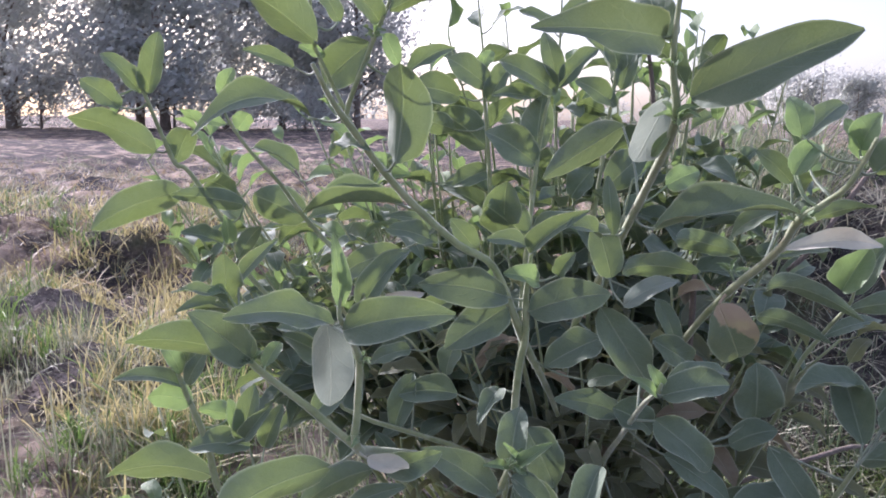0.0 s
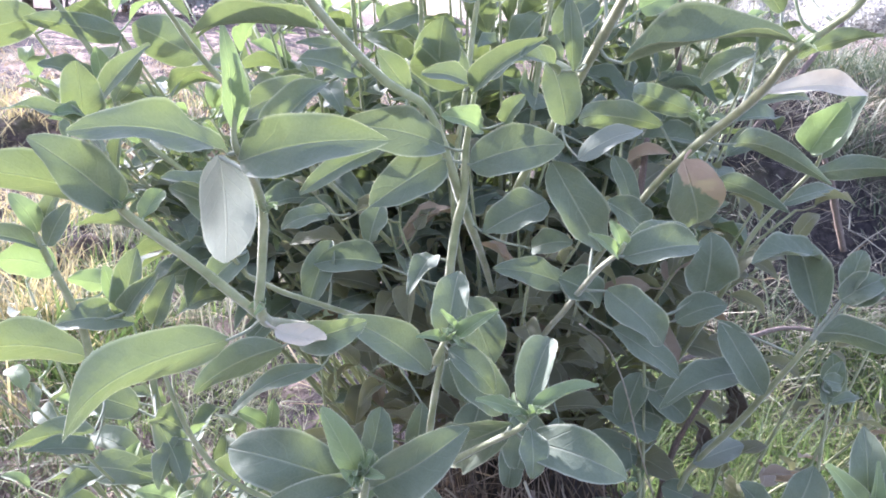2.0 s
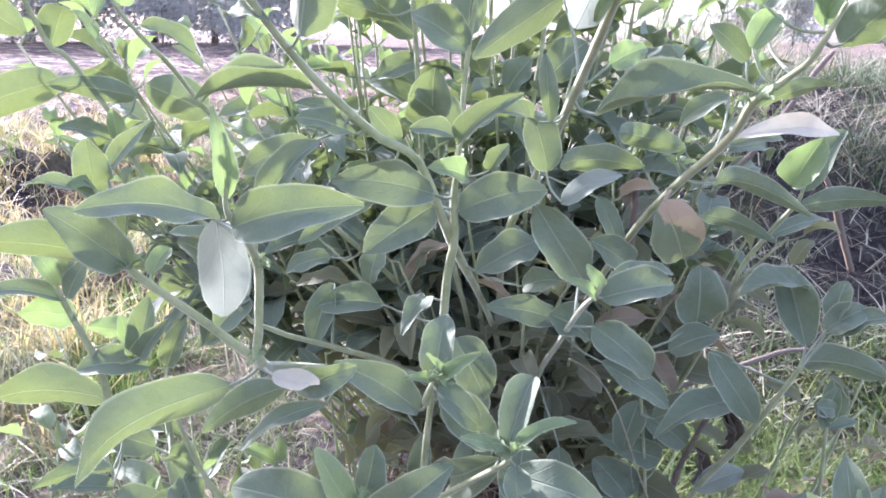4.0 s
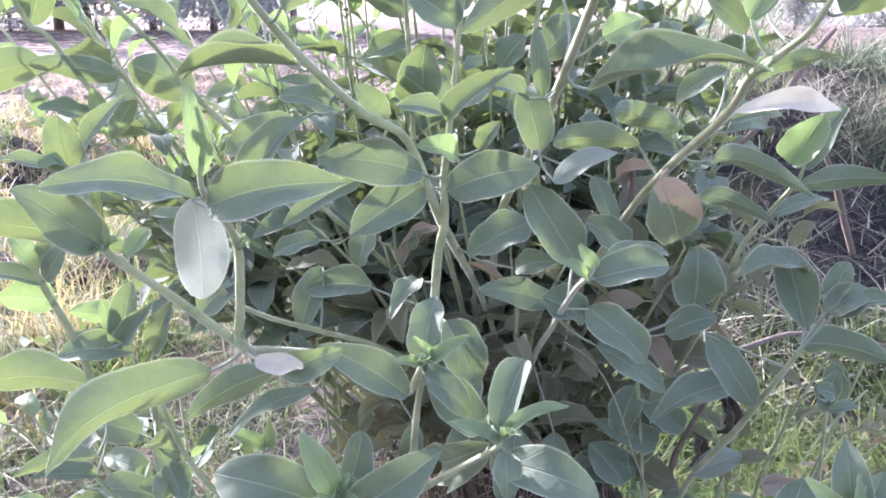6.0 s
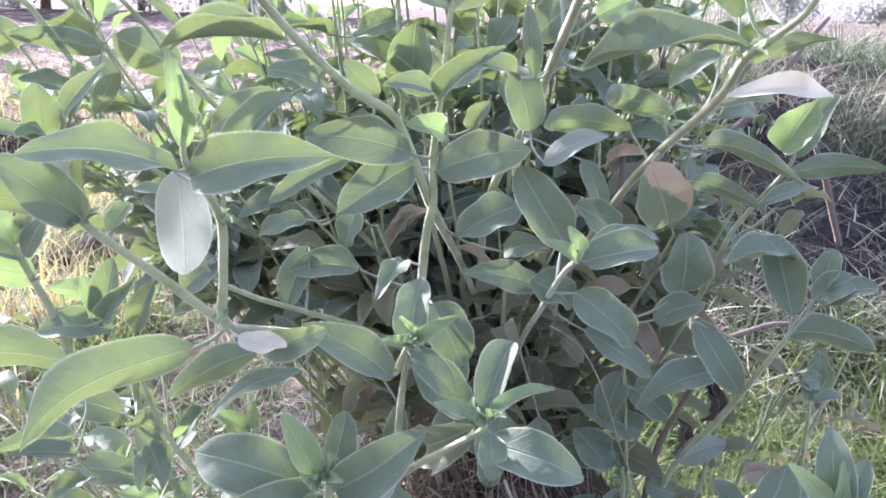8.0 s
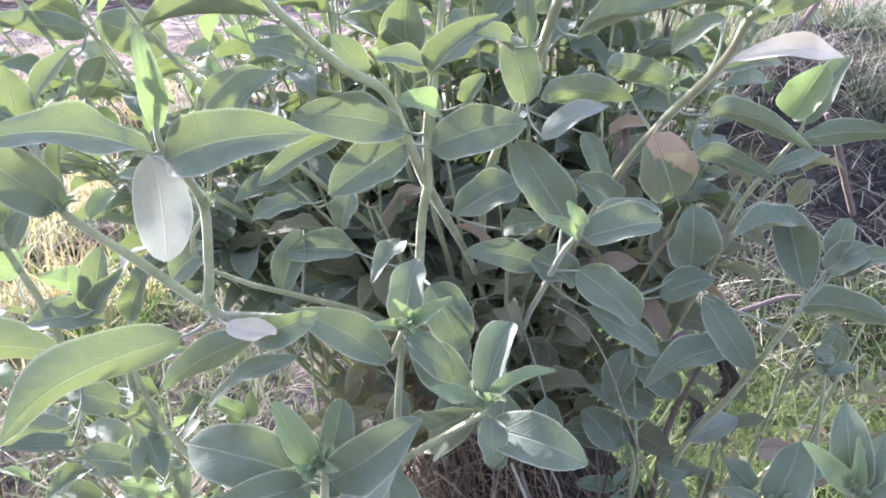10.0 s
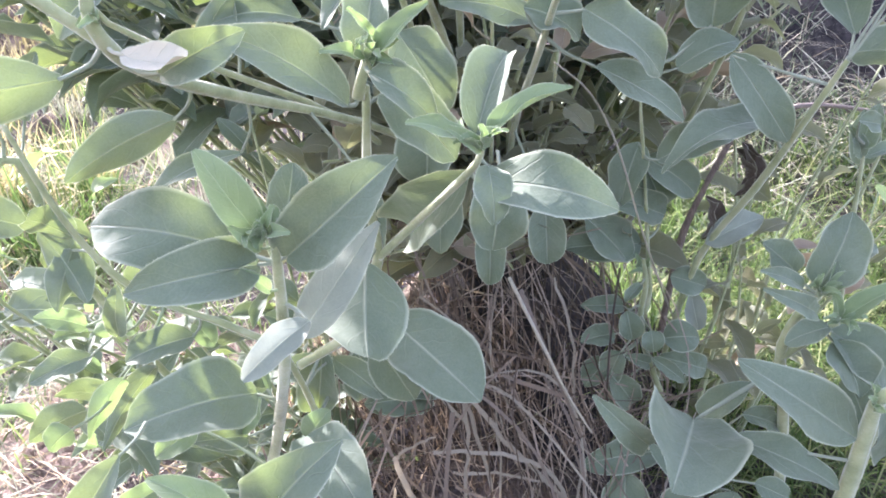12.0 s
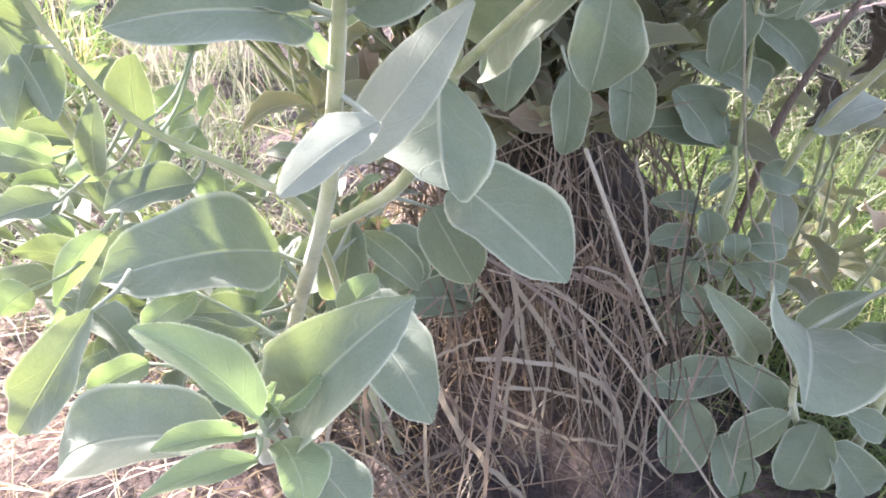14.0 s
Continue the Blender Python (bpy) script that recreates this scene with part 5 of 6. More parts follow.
leaf(left_back_stem, (-0.317, 0.720, 0.758), (-0.343, 0.700, 0.784), 0.025, (0.69, -0.71, 0.15), 0.08, 0.25)
leaf(left_back_stem, (-0.266, 0.740, 0.674), (-0.350, 0.715, 0.646), 0.040, (-0.35, 0.90, 0.26), 0.08, 0.25)
leaf(left_back_stem, (-0.203, 0.740, 0.661), (-0.272, 0.720, 0.674), 0.024, (-0.26, 0.96, 0.10), 0.08, 0.25)
leaf(left_back_stem, (-0.277, 0.750, 0.702), (-0.257, 0.740, 0.740), 0.034, (-0.32, 0.86, 0.40), 0.08, 0.25)
leaf(left_back_stem, (-0.327, 0.730, 0.769), (-0.321, 0.720, 0.753), 0.014, (0.51, -0.64, 0.58), 0.08, 0.25, "young")
leaf(left_back_stem, (-0.216, 0.700, 0.628), (-0.249, 0.680, 0.642), 0.021, (0.58, -0.55, 0.60), 0.08, 0.25)
leaf(left_back_stem, (-0.210, 0.700, 0.628), (-0.209, 0.690, 0.655), 0.017, (0.61, -0.73, -0.31), 0.08, 0.25, "young")
leaf(left_back_stem, (-0.202, 0.700, 0.612), (-0.176, 0.690, 0.647), 0.019, (-0.25, 0.87, 0.43), 0.08, 0.25)
left_back_fork = stem((0.188, 0.829, 0.240, 0.0032), (0.047, 0.774, 0.451, 0.0028), (-0.094, 0.720, 0.603, 0.0025), (-0.137, 0.710, 0.653, 0.0024), (-0.156, 0.690, 0.688, 0.0021), (-0.183, 0.685, 0.720, 0.0019), (-0.199, 0.680, 0.746, 0.0014), (-0.206, 0.680, 0.764, 0.0010))
leaf(left_back_fork, (-0.144, 0.750, 0.646), (-0.195, 0.740, 0.672), 0.045, (-0.15, 0.98, 0.08), 0.08, 0.25)
leaf(left_back_fork, (-0.182, 0.700, 0.722), (-0.139, 0.700, 0.701), 0.025, (0.36, -0.59, 0.72), 0.08, 0.25)
leaf(left_back_fork, (-0.202, 0.680, 0.743), (-0.224, 0.670, 0.747), 0.012, (0.42, -0.77, 0.48), 0.08, 0.25, "young")
leaf(left_back_fork, (-0.206, 0.680, 0.769), (-0.194, 0.680, 0.794), 0.017, (0.02, -1.00, -0.01), 0.08, 0.25, "young")
leaf(left_back_fork, (-0.194, 0.690, 0.738), (-0.183, 0.690, 0.754), 0.021, (-0.37, 0.89, 0.27), 0.08, 0.25, "young")
back_stem_a = stem((0.158, 0.880, 0.240, 0.0032), (0.110, 0.840, 0.414, 0.0028), (0.063, 0.800, 0.529, 0.0025), (0.054, 0.800, 0.620, 0.0025), (0.050, 0.800, 0.696, 0.0024), (0.045, 0.800, 0.757, 0.0022), (0.038, 0.800, 0.810, 0.0013))
leaf(back_stem_a, (0.048, 0.800, 0.784), (0.004, 0.800, 0.816), 0.034, (0.16, -0.96, 0.22), 0.08, 0.25)
leaf(back_stem_a, (0.018, 0.820, 0.774), (-0.037, 0.820, 0.787), 0.038, (0.05, -0.97, 0.22), 0.08, 0.25)
leaf(back_stem_a, (0.050, 0.850, 0.717), (-0.005, 0.850, 0.760), 0.046, (0.11, 0.98, 0.14), 0.08, 0.25)
leaf(back_stem_a, (0.048, 0.800, 0.769), (0.072, 0.800, 0.808), 0.028, (-0.25, -0.95, 0.15), 0.08, 0.25)
leaf(back_stem_a, (0.041, 0.800, 0.804), (0.050, 0.800, 0.823), 0.017, (-0.25, -0.96, 0.12), 0.08, 0.25, "young")
leaf(back_stem_a, (0.012, 0.820, 0.738), (-0.030, 0.820, 0.749), 0.028, (0.06, 0.97, 0.24), 0.08, 0.25)
leaf(back_stem_a, (0.054, 0.820, 0.694), (0.010, 0.820, 0.675), 0.029, (-0.17, -0.91, 0.39), 0.08, 0.25)
back_stem_b = stem((0.134, 0.827, 0.240, 0.0032), (0.107, 0.773, 0.413, 0.0028), (0.080, 0.720, 0.527, 0.0025), (0.087, 0.730, 0.632, 0.0025), (0.094, 0.742, 0.700, 0.0025), (0.102, 0.745, 0.757, 0.0020), (0.112, 0.745, 0.796, 0.0015))
leaf(back_stem_b, (0.061, 0.720, 0.647), (0.061, 0.700, 0.690), 0.043, (-0.27, -0.87, -0.41), 0.05, 0.25)
leaf(back_stem_b, (0.094, 0.742, 0.706), (0.045, 0.740, 0.740), 0.042, (0.19, -0.96, 0.22), 0.08, 0.25)
leaf(back_stem_b, (0.094, 0.740, 0.718), (0.099, 0.740, 0.774), 0.040, (-0.04, 1.00, 0.00), 0.08, 0.25)
leaf(back_stem_b, (0.113, 0.745, 0.776), (0.058, 0.740, 0.810), 0.032, (0.19, -0.97, 0.16), 0.08, 0.25)
leaf(back_stem_b, (0.113, 0.745, 0.785), (0.100, 0.740, 0.835), 0.024, (0.07, -0.99, -0.08), 0.08, 0.25)
leaf(back_stem_b, (0.116, 0.745, 0.782), (0.152, 0.740, 0.820), 0.024, (-0.41, -0.87, 0.28), 0.08, 0.25)
leaf(back_stem_b, (0.086, 0.720, 0.633), (0.040, 0.700, 0.670), 0.049, (-0.18, 0.94, 0.29), 0.08, 0.25)
leaf(back_stem_b, (0.086, 0.700, 0.637), (0.129, 0.680, 0.664), 0.024, (-0.60, -0.63, 0.49), 0.08, 0.25)
leaf(back_stem_b, (0.100, 0.750, 0.768), (0.050, 0.740, 0.778), 0.021, (0.27, -0.78, 0.56), 0.08, 0.25)
back_stem_c = stem((0.200, 0.854, 0.240, 0.0032), (0.183, 0.827, 0.415, 0.0028), (0.166, 0.800, 0.530, 0.0026), (0.167, 0.800, 0.634, 0.0025), (0.176, 0.800, 0.721, 0.0022), (0.182, 0.800, 0.782, 0.0019), (0.186, 0.800, 0.817, 0.0014))
leaf(back_stem_c, (0.187, 0.800, 0.800), (0.176, 0.800, 0.841), 0.026, (0.02, -1.00, 0.01), 0.08, 0.25)
leaf(back_stem_c, (0.186, 0.800, 0.764), (0.142, 0.800, 0.793), 0.027, (0.16, -0.96, 0.24), 0.08, 0.25)
leaf(back_stem_c, (0.191, 0.800, 0.782), (0.207, 0.800, 0.829), 0.025, (-0.50, -0.85, 0.17), 0.08, 0.25)
leaf(back_stem_c, (0.186, 0.820, 0.676), (0.225, 0.820, 0.715), 0.043, (-0.27, -0.92, 0.27), 0.08, 0.25)
leaf(back_stem_c, (0.165, 0.800, 0.697), (0.141, 0.800, 0.665), 0.033, (-0.42, -0.85, 0.31), 0.08, 0.25)
leaf(back_stem_c, (0.178, 0.820, 0.758), (0.146, 0.820, 0.770), 0.022, (0.15, 0.91, 0.39), 0.08, 0.25)
right_low_stem = stem((0.305, 0.720, 0.000, 0.0036), (0.308, 0.705, 0.090, 0.0032), (0.312, 0.690, 0.167, 0.0028), (0.322, 0.670, 0.271, 0.0030), (0.339, 0.630, 0.351, 0.0030), (0.350, 0.600, 0.414, 0.0026), (0.357, 0.580, 0.458, 0.0020))
leaf(right_low_stem, (0.299, 0.620, 0.458), (0.339, 0.600, 0.398), 0.031, (-0.05, -0.96, 0.29), 0.08, 0.25, "shaded")
leaf(right_low_stem, (0.342, 0.630, 0.402), (0.252, 0.600, 0.398), 0.037, (0.06, -0.30, 0.95), 0.10, 0.25, "shaded")
leaf(right_low_stem, (0.321, 0.660, 0.290), (0.370, 0.660, 0.311), 0.028, (-0.27, -0.68, 0.67), 0.08, 0.25, "pale")
leaf(right_low_stem, (0.373, 0.600, 0.469), (0.381, 0.660, 0.522), 0.038, (-0.36, -0.59, 0.72), 0.05, 0.25, "shaded")
leaf(right_low_stem, (0.374, 0.580, 0.493), (0.398, 0.570, 0.517), 0.026, (-0.68, -0.58, 0.45), 0.08, 0.25)
leaf(right_low_stem, (0.379, 0.580, 0.499), (0.391, 0.590, 0.532), 0.022, (-0.64, -0.64, 0.43), 0.08, 0.25, "shaded")
leaf(right_low_stem, (0.381, 0.580, 0.490), (0.411, 0.560, 0.512), 0.024, (-0.69, -0.35, 0.63), 0.08, 0.25, "shaded")
leaf(right_low_stem, (0.366, 0.590, 0.460), (0.429, 0.570, 0.453), 0.032, (0.32, 0.92, 0.24), 0.12, 0.25, "shaded")
corner_shoot = stem((0.464, 0.660, 0.162, 0.0020), (0.454, 0.660, 0.267, 0.0019), (0.449, 0.660, 0.334, 0.0017), (0.447, 0.660, 0.365, 0.0012))
leaf(corner_shoot, (0.521, 0.750, 0.307), (0.510, 0.750, 0.362), 0.030, (-0.35, -0.93, -0.07), 0.08, 0.25, "shaded")
leaf(corner_shoot, (0.406, 0.620, 0.401), (0.425, 0.620, 0.397), 0.017, (0.08, -0.85, 0.52), 0.06, 0.25, "shaded")
leaf(corner_shoot, (0.442, 0.660, 0.363), (0.452, 0.660, 0.398), 0.021, (-0.45, -0.88, 0.13), 0.06, 0.25)
leaf(corner_shoot, (0.447, 0.660, 0.354), (0.432, 0.660, 0.381), 0.013, (-0.12, -0.99, -0.06), 0.06, 0.25)
leaf(corner_shoot, (0.449, 0.660, 0.354), (0.481, 0.660, 0.361), 0.013, (-0.19, -0.55, 0.82), 0.06, 0.25)
leaf(right_low_stem, (0.387, 0.640, 0.509), (0.321, 0.620, 0.514), 0.037, (0.16, -0.30, 0.94), 0.08, 0.25, "shaded")
leaf(right_low_stem, (0.303, 0.680, 0.250), (0.334, 0.670, 0.241), 0.028, (-0.11, -0.84, 0.53), 0.08, 0.25, "shaded")
leaf(right_low_stem, (0.324, 0.680, 0.231), (0.331, 0.670, 0.195), 0.022, (-0.25, -0.94, 0.21), 0.08, 0.25, "pale")
right_low_twig = stem((0.277, 0.675, 0.203, 0.0024), (0.284, 0.678, 0.235, 0.0021), (0.281, 0.680, 0.267, 0.0017), (0.264, 0.670, 0.371, 0.0015), (0.256, 0.665, 0.416, 0.0010), (0.257, 0.660, 0.442, 0.0005))
leaf(right_low_twig, (0.303, 0.660, 0.469), (0.297, 0.650, 0.522), 0.047, (-0.22, -0.95, -0.20), 0.05, 0.25, "shaded")
leaf(right_low_twig, (0.280, 0.660, 0.440), (0.319, 0.650, 0.463), 0.031, (-0.51, -0.61, 0.61), 0.08, 0.25, "shaded")
leaf(right_low_twig, (0.277, 0.690, 0.280), (0.207, 0.680, 0.290), 0.040, (0.20, -0.79, 0.58), 0.06, 0.25, "shaded")
leaf(right_low_twig, (0.272, 0.660, 0.369), (0.321, 0.640, 0.399), 0.032, (-0.58, -0.62, 0.53), 0.08, 0.25, "shaded")
leaf(right_low_twig, (0.270, 0.680, 0.365), (0.317, 0.670, 0.330), 0.032, (0.04, -0.95, 0.32), 0.08, 0.25, "shaded")
leaf(right_low_twig, (0.296, 0.690, 0.306), (0.232, 0.670, 0.343), 0.032, (0.42, -0.87, 0.27), 0.08, 0.25, "shaded")
leaf(right_low_twig, (0.264, 0.680, 0.378), (0.248, 0.670, 0.328), 0.033, (-0.56, -0.76, 0.33), 0.08, 0.25, "shaded")
leaf(right_low_twig, (0.277, 0.700, 0.354), (0.303, 0.700, 0.300), 0.035, (0.08, -1.00, 0.04), 0.08, 0.25, "shaded")
leaf(right_low_twig, (0.223, 0.680, 0.316), (0.259, 0.670, 0.275), 0.041, (0.19, -0.90, 0.39), 0.08, 0.25, "shaded")
foot_stem = stem((0.371, 0.740, 0.000, 0.0036), (0.351, 0.680, 0.004, 0.0030), (0.300, 0.680, 0.135, 0.0030), (0.277, 0.675, 0.203, 0.0028), (0.276, 0.670, 0.249, 0.0025), (0.272, 0.670, 0.276, 0.0017))
leaf(foot_stem, (0.259, 0.665, 0.228), (0.262, 0.655, 0.204), 0.025, (-0.20, -0.91, 0.36), 0.07, 0.30, "shaded")
leaf(foot_stem, (0.251, 0.670, 0.202), (0.218, 0.660, 0.206), 0.023, (0.29, -0.63, 0.72), 0.07, 0.30, "shaded")
leaf(foot_stem, (0.276, 0.650, 0.215), (0.276, 0.640, 0.199), 0.022, (-0.24, -0.82, 0.51), 0.07, 0.30, "shaded")
leaf(foot_stem, (0.290, 0.655, 0.202), (0.319, 0.645, 0.207), 0.031, (-0.33, -0.64, 0.69), 0.07, 0.30, "shaded")
leaf(foot_stem, (0.254, 0.660, 0.189), (0.239, 0.650, 0.165), 0.027, (-0.57, -0.57, 0.59), 0.07, 0.30, "shaded")
leaf(foot_stem, (0.246, 0.670, 0.173), (0.222, 0.660, 0.156), 0.028, (-0.34, -0.52, 0.78), 0.07, 0.30, "shaded")
leaf(foot_stem, (0.242, 0.650, 0.174), (0.265, 0.640, 0.140), 0.030, (0.03, -0.95, 0.30), 0.07, 0.30, "shaded")
leaf(foot_stem, (0.277, 0.645, 0.190), (0.306, 0.635, 0.166), 0.015, (0.04, -0.91, 0.41), 0.07, 0.30, "shaded")
leaf(foot_stem, (0.338, 0.660, 0.157), (0.293, 0.650, 0.184), 0.025, (0.41, -0.84, 0.36), 0.07, 0.30, "shaded")
leaf(foot_stem, (0.265, 0.690, 0.218), (0.226, 0.680, 0.230), 0.020, (0.36, -0.75, 0.55), 0.07, 0.30, "shaded")
leaf(foot_stem, (0.267, 0.660, 0.257), (0.251, 0.650, 0.249), 0.012, (-0.14, -0.45, 0.88), 0.07, 0.30, "shaded")
leaf(foot_stem, (0.282, 0.660, 0.172), (0.258, 0.650, 0.190), 0.015, (0.52, -0.82, 0.24), 0.07, 0.30, "shaded")
leaf(foot_stem, (0.257, 0.670, 0.144), (0.243, 0.660, 0.113), 0.024, (-0.63, -0.60, 0.49), 0.07, 0.30, "shaded")
buds(foot_stem, (0.275, 0.670, 0.263), 6, 0.012)
corner_stem = stem((0.376, 0.590, 0.000, 0.0052), (0.361, 0.560, 0.095, 0.0045), (0.339, 0.545, 0.200, 0.0042), (0.316, 0.530, 0.268, 0.0040), (0.318, 0.525, 0.302, 0.0034), (0.327, 0.520, 0.322, 0.0026))
leaf(corner_stem, (0.256, 0.525, 0.226), (0.207, 0.450, 0.247), 0.074, (0.32, 0.06, 0.95), 0.04, 0.40, "shaded")
leaf(corner_stem, (0.212, 0.500, 0.232), (0.173, 0.490, 0.281), 0.022, (0.22, -0.98, -0.03), 0.05, 0.30, "shaded")
leaf(corner_stem, (0.326, 0.520, 0.328), (0.348, 0.530, 0.374), 0.037, (-0.37, -0.85, 0.36), 0.05, 0.30, "shaded")
leaf(corner_stem, (0.315, 0.520, 0.328), (0.279, 0.510, 0.352), 0.013, (0.52, -0.68, 0.51), 0.08, 0.35)
leaf(corner_stem, (0.321, 0.510, 0.315), (0.280, 0.495, 0.346), 0.015, (0.49, -0.84, 0.24), 0.08, 0.35)
leaf(corner_stem, (0.326, 0.515, 0.325), (0.350, 0.510, 0.343), 0.012, (-0.59, -0.35, 0.73), 0.08, 0.40, "young")
leaf(corner_stem, (0.315, 0.530, 0.335), (0.295, 0.540, 0.354), 0.023, (-0.10, -0.93, 0.37), 0.06, 0.25, "shaded")
leaf(corner_stem, (0.332, 0.520, 0.322), (0.336, 0.520, 0.348), 0.008, (-0.32, -0.94, 0.06), 0.08, 0.45, "young")
leaf(corner_stem, (0.344, 0.530, 0.330), (0.374, 0.540, 0.346), 0.020, (-0.30, -0.45, 0.84), 0.06, 0.30, "shaded")
buds(corner_stem, (0.324, 0.515, 0.327), 6, 0.012)
corner_fork = stem((0.316, 0.530, 0.268, 0.0038), (0.328, 0.520, 0.288, 0.0030), (0.337, 0.510, 0.306, 0.0024))
leaf(corner_fork, (0.340, 0.510, 0.308), (0.367, 0.500, 0.338), 0.016, (-0.76, -0.29, 0.59), 0.08, 0.40, "young")
leaf(corner_fork, (0.332, 0.508, 0.301), (0.381, 0.490, 0.266), 0.037, (0.03, -0.87, 0.48), 0.06, 0.25)
leaf(corner_fork, (0.333, 0.505, 0.295), (0.345, 0.480, 0.267), 0.033, (-0.16, -0.76, 0.63), 0.06, 0.40, "shaded")
leaf(corner_fork, (0.338, 0.512, 0.308), (0.328, 0.510, 0.334), 0.007, (-0.14, -0.98, -0.13), 0.08, 0.45, "young")
leaf(corner_fork, (0.332, 0.510, 0.303), (0.303, 0.510, 0.295), 0.018, (-0.25, -0.45, 0.86), 0.08, 0.30, "shaded")
buds(corner_fork, (0.335, 0.507, 0.310), 6, 0.012)
corner_thick = stem((0.351, 0.500, 0.000, 0.0069), (0.336, 0.470, 0.160, 0.0060), (0.337, 0.465, 0.215, 0.0055), (0.334, 0.460, 0.267, 0.0050), (0.332, 0.455, 0.289, 0.0040), (0.344, 0.450, 0.302, 0.0034), (0.362, 0.445, 0.313, 0.0026))
leaf(corner_thick, (0.330, 0.462, 0.251), (0.260, 0.490, 0.302), 0.037, (0.04, -0.85, 0.53), 0.06, 0.25, "shaded")
leaf(corner_thick, (0.271, 0.500, 0.229), (0.328, 0.460, 0.213), 0.027, (-0.06, -0.46, 0.89), 0.08, 0.25, "shaded")
leaf(corner_thick, (0.353, 0.480, 0.239), (0.347, 0.500, 0.268), 0.025, (-0.33, -0.81, 0.49), 0.06, 0.30, "shaded")
leaf(corner_thick, (0.352, 0.470, 0.270), (0.371, 0.470, 0.210), 0.029, (-0.30, -0.95, -0.09), 0.06, 0.30, "shaded")
leaf(corner_thick, (0.376, 0.480, 0.231), (0.395, 0.470, 0.242), 0.020, (-0.61, -0.34, 0.72), 0.06, 0.30, "shaded")
buds(corner_thick, (0.326, 0.453, 0.285), 6, 0.012)
corner_back_stem = stem((0.413, 0.550, 0.000, 0.0048), (0.398, 0.520, 0.233, 0.0042), (0.376, 0.500, 0.294, 0.0038), (0.361, 0.485, 0.340, 0.0032), (0.347, 0.470, 0.379, 0.0024))
leaf(corner_back_stem, (0.347, 0.470, 0.381), (0.340, 0.480, 0.436), 0.030, (-0.41, -0.91, 0.12), 0.05, 0.30)
leaf(corner_back_stem, (0.343, 0.465, 0.382), (0.302, 0.460, 0.425), 0.016, (0.14, -0.99, 0.01), 0.06, 0.35, "young")
leaf(corner_back_stem, (0.345, 0.465, 0.382), (0.338, 0.460, 0.423), 0.012, (-0.36, -0.92, -0.17), 0.06, 0.45, "young")
leaf(corner_back_stem, (0.347, 0.465, 0.380), (0.362, 0.470, 0.420), 0.020, (-0.46, -0.85, 0.27), 0.06, 0.35)
leaf(corner_back_stem, (0.348, 0.465, 0.376), (0.368, 0.450, 0.400), 0.019, (-0.82, -0.32, 0.48), 0.08, 0.30)
leaf(corner_back_stem, (0.366, 0.490, 0.322), (0.374, 0.480, 0.347), 0.016, (-0.92, -0.35, 0.15), 0.08, 0.30, "shaded")
buds(corner_back_stem, (0.340, 0.462, 0.386), 7, 0.012)
corner_low_stem = stem((0.382, 0.660, 0.000, 0.0039), (0.362, 0.600, 0.018, 0.0033), (0.298, 0.565, 0.126, 0.0027), (0.287, 0.555, 0.167, 0.0016))
leaf(corner_low_stem, (0.283, 0.560, 0.192), (0.307, 0.550, 0.230), 0.026, (-0.80, -0.46, 0.39), 0.06, 0.25, "shaded")
leaf(corner_low_stem, (0.309, 0.550, 0.201), (0.342, 0.550, 0.183), 0.021, (0.34, -0.71, 0.62), 0.08, 0.25, "shaded")
leaf(corner_low_stem, (0.281, 0.620, 0.104), (0.209, 0.610, 0.112), 0.036, (0.17, -0.57, 0.80), 0.06, 0.25, "shaded")
leaf(corner_low_stem, (0.246, 0.610, 0.095), (0.235, 0.580, 0.040), 0.046, (-0.29, -0.82, 0.50), 0.05, 0.25, "shaded")
leaf(corner_low_stem, (0.306, 0.585, 0.096), (0.263, 0.600, 0.137), 0.038, (0.05, -0.92, 0.39), 0.05, 0.25, "shaded")
leaf(corner_low_stem, (0.295, 0.560, 0.119), (0.263, 0.570, 0.075), 0.031, (-0.79, -0.41, 0.46), 0.05, 0.25, "shaded")
leaf(corner_low_stem, (0.261, 0.580, 0.084), (0.288, 0.570, 0.022), 0.038, (-0.07, -0.99, 0.13), 0.05, 0.25, "shaded")
leaf(corner_low_stem, (0.322, 0.560, 0.107), (0.307, 0.550, 0.049), 0.042, (-0.55, -0.79, 0.28), 0.05, 0.25, "shaded")
leaf(corner_low_stem, (0.327, 0.550, 0.098), (0.373, 0.540, 0.040), 0.040, (0.03, -0.98, 0.19), 0.05, 0.25, "shaded")
leaf(corner_low_stem, (0.331, 0.550, 0.125), (0.357, 0.540, 0.113), 0.024, (0.02, -0.75, 0.66), 0.05, 0.25, "shaded")

# stems and smaller leaves further inside and behind, whose leaves cannot be told apart singly
fill = random.Random(23)
inner = {"": ([], [], []), "young": ([], [], []), "shaded": ([], [], []), "withered": ([], [], [])}


def inner_leaf(way, b, t, width, up, curl, fold, kind):
    v, f, u = leaf_shape(way, b, t, width, up, curl, fold, 7, 5)
    verts, faces, uvs = inner[kind]
    n0 = len(verts)
    verts += v
    uvs += u
    faces += [tuple(n0 + q for q in g) for g in f]


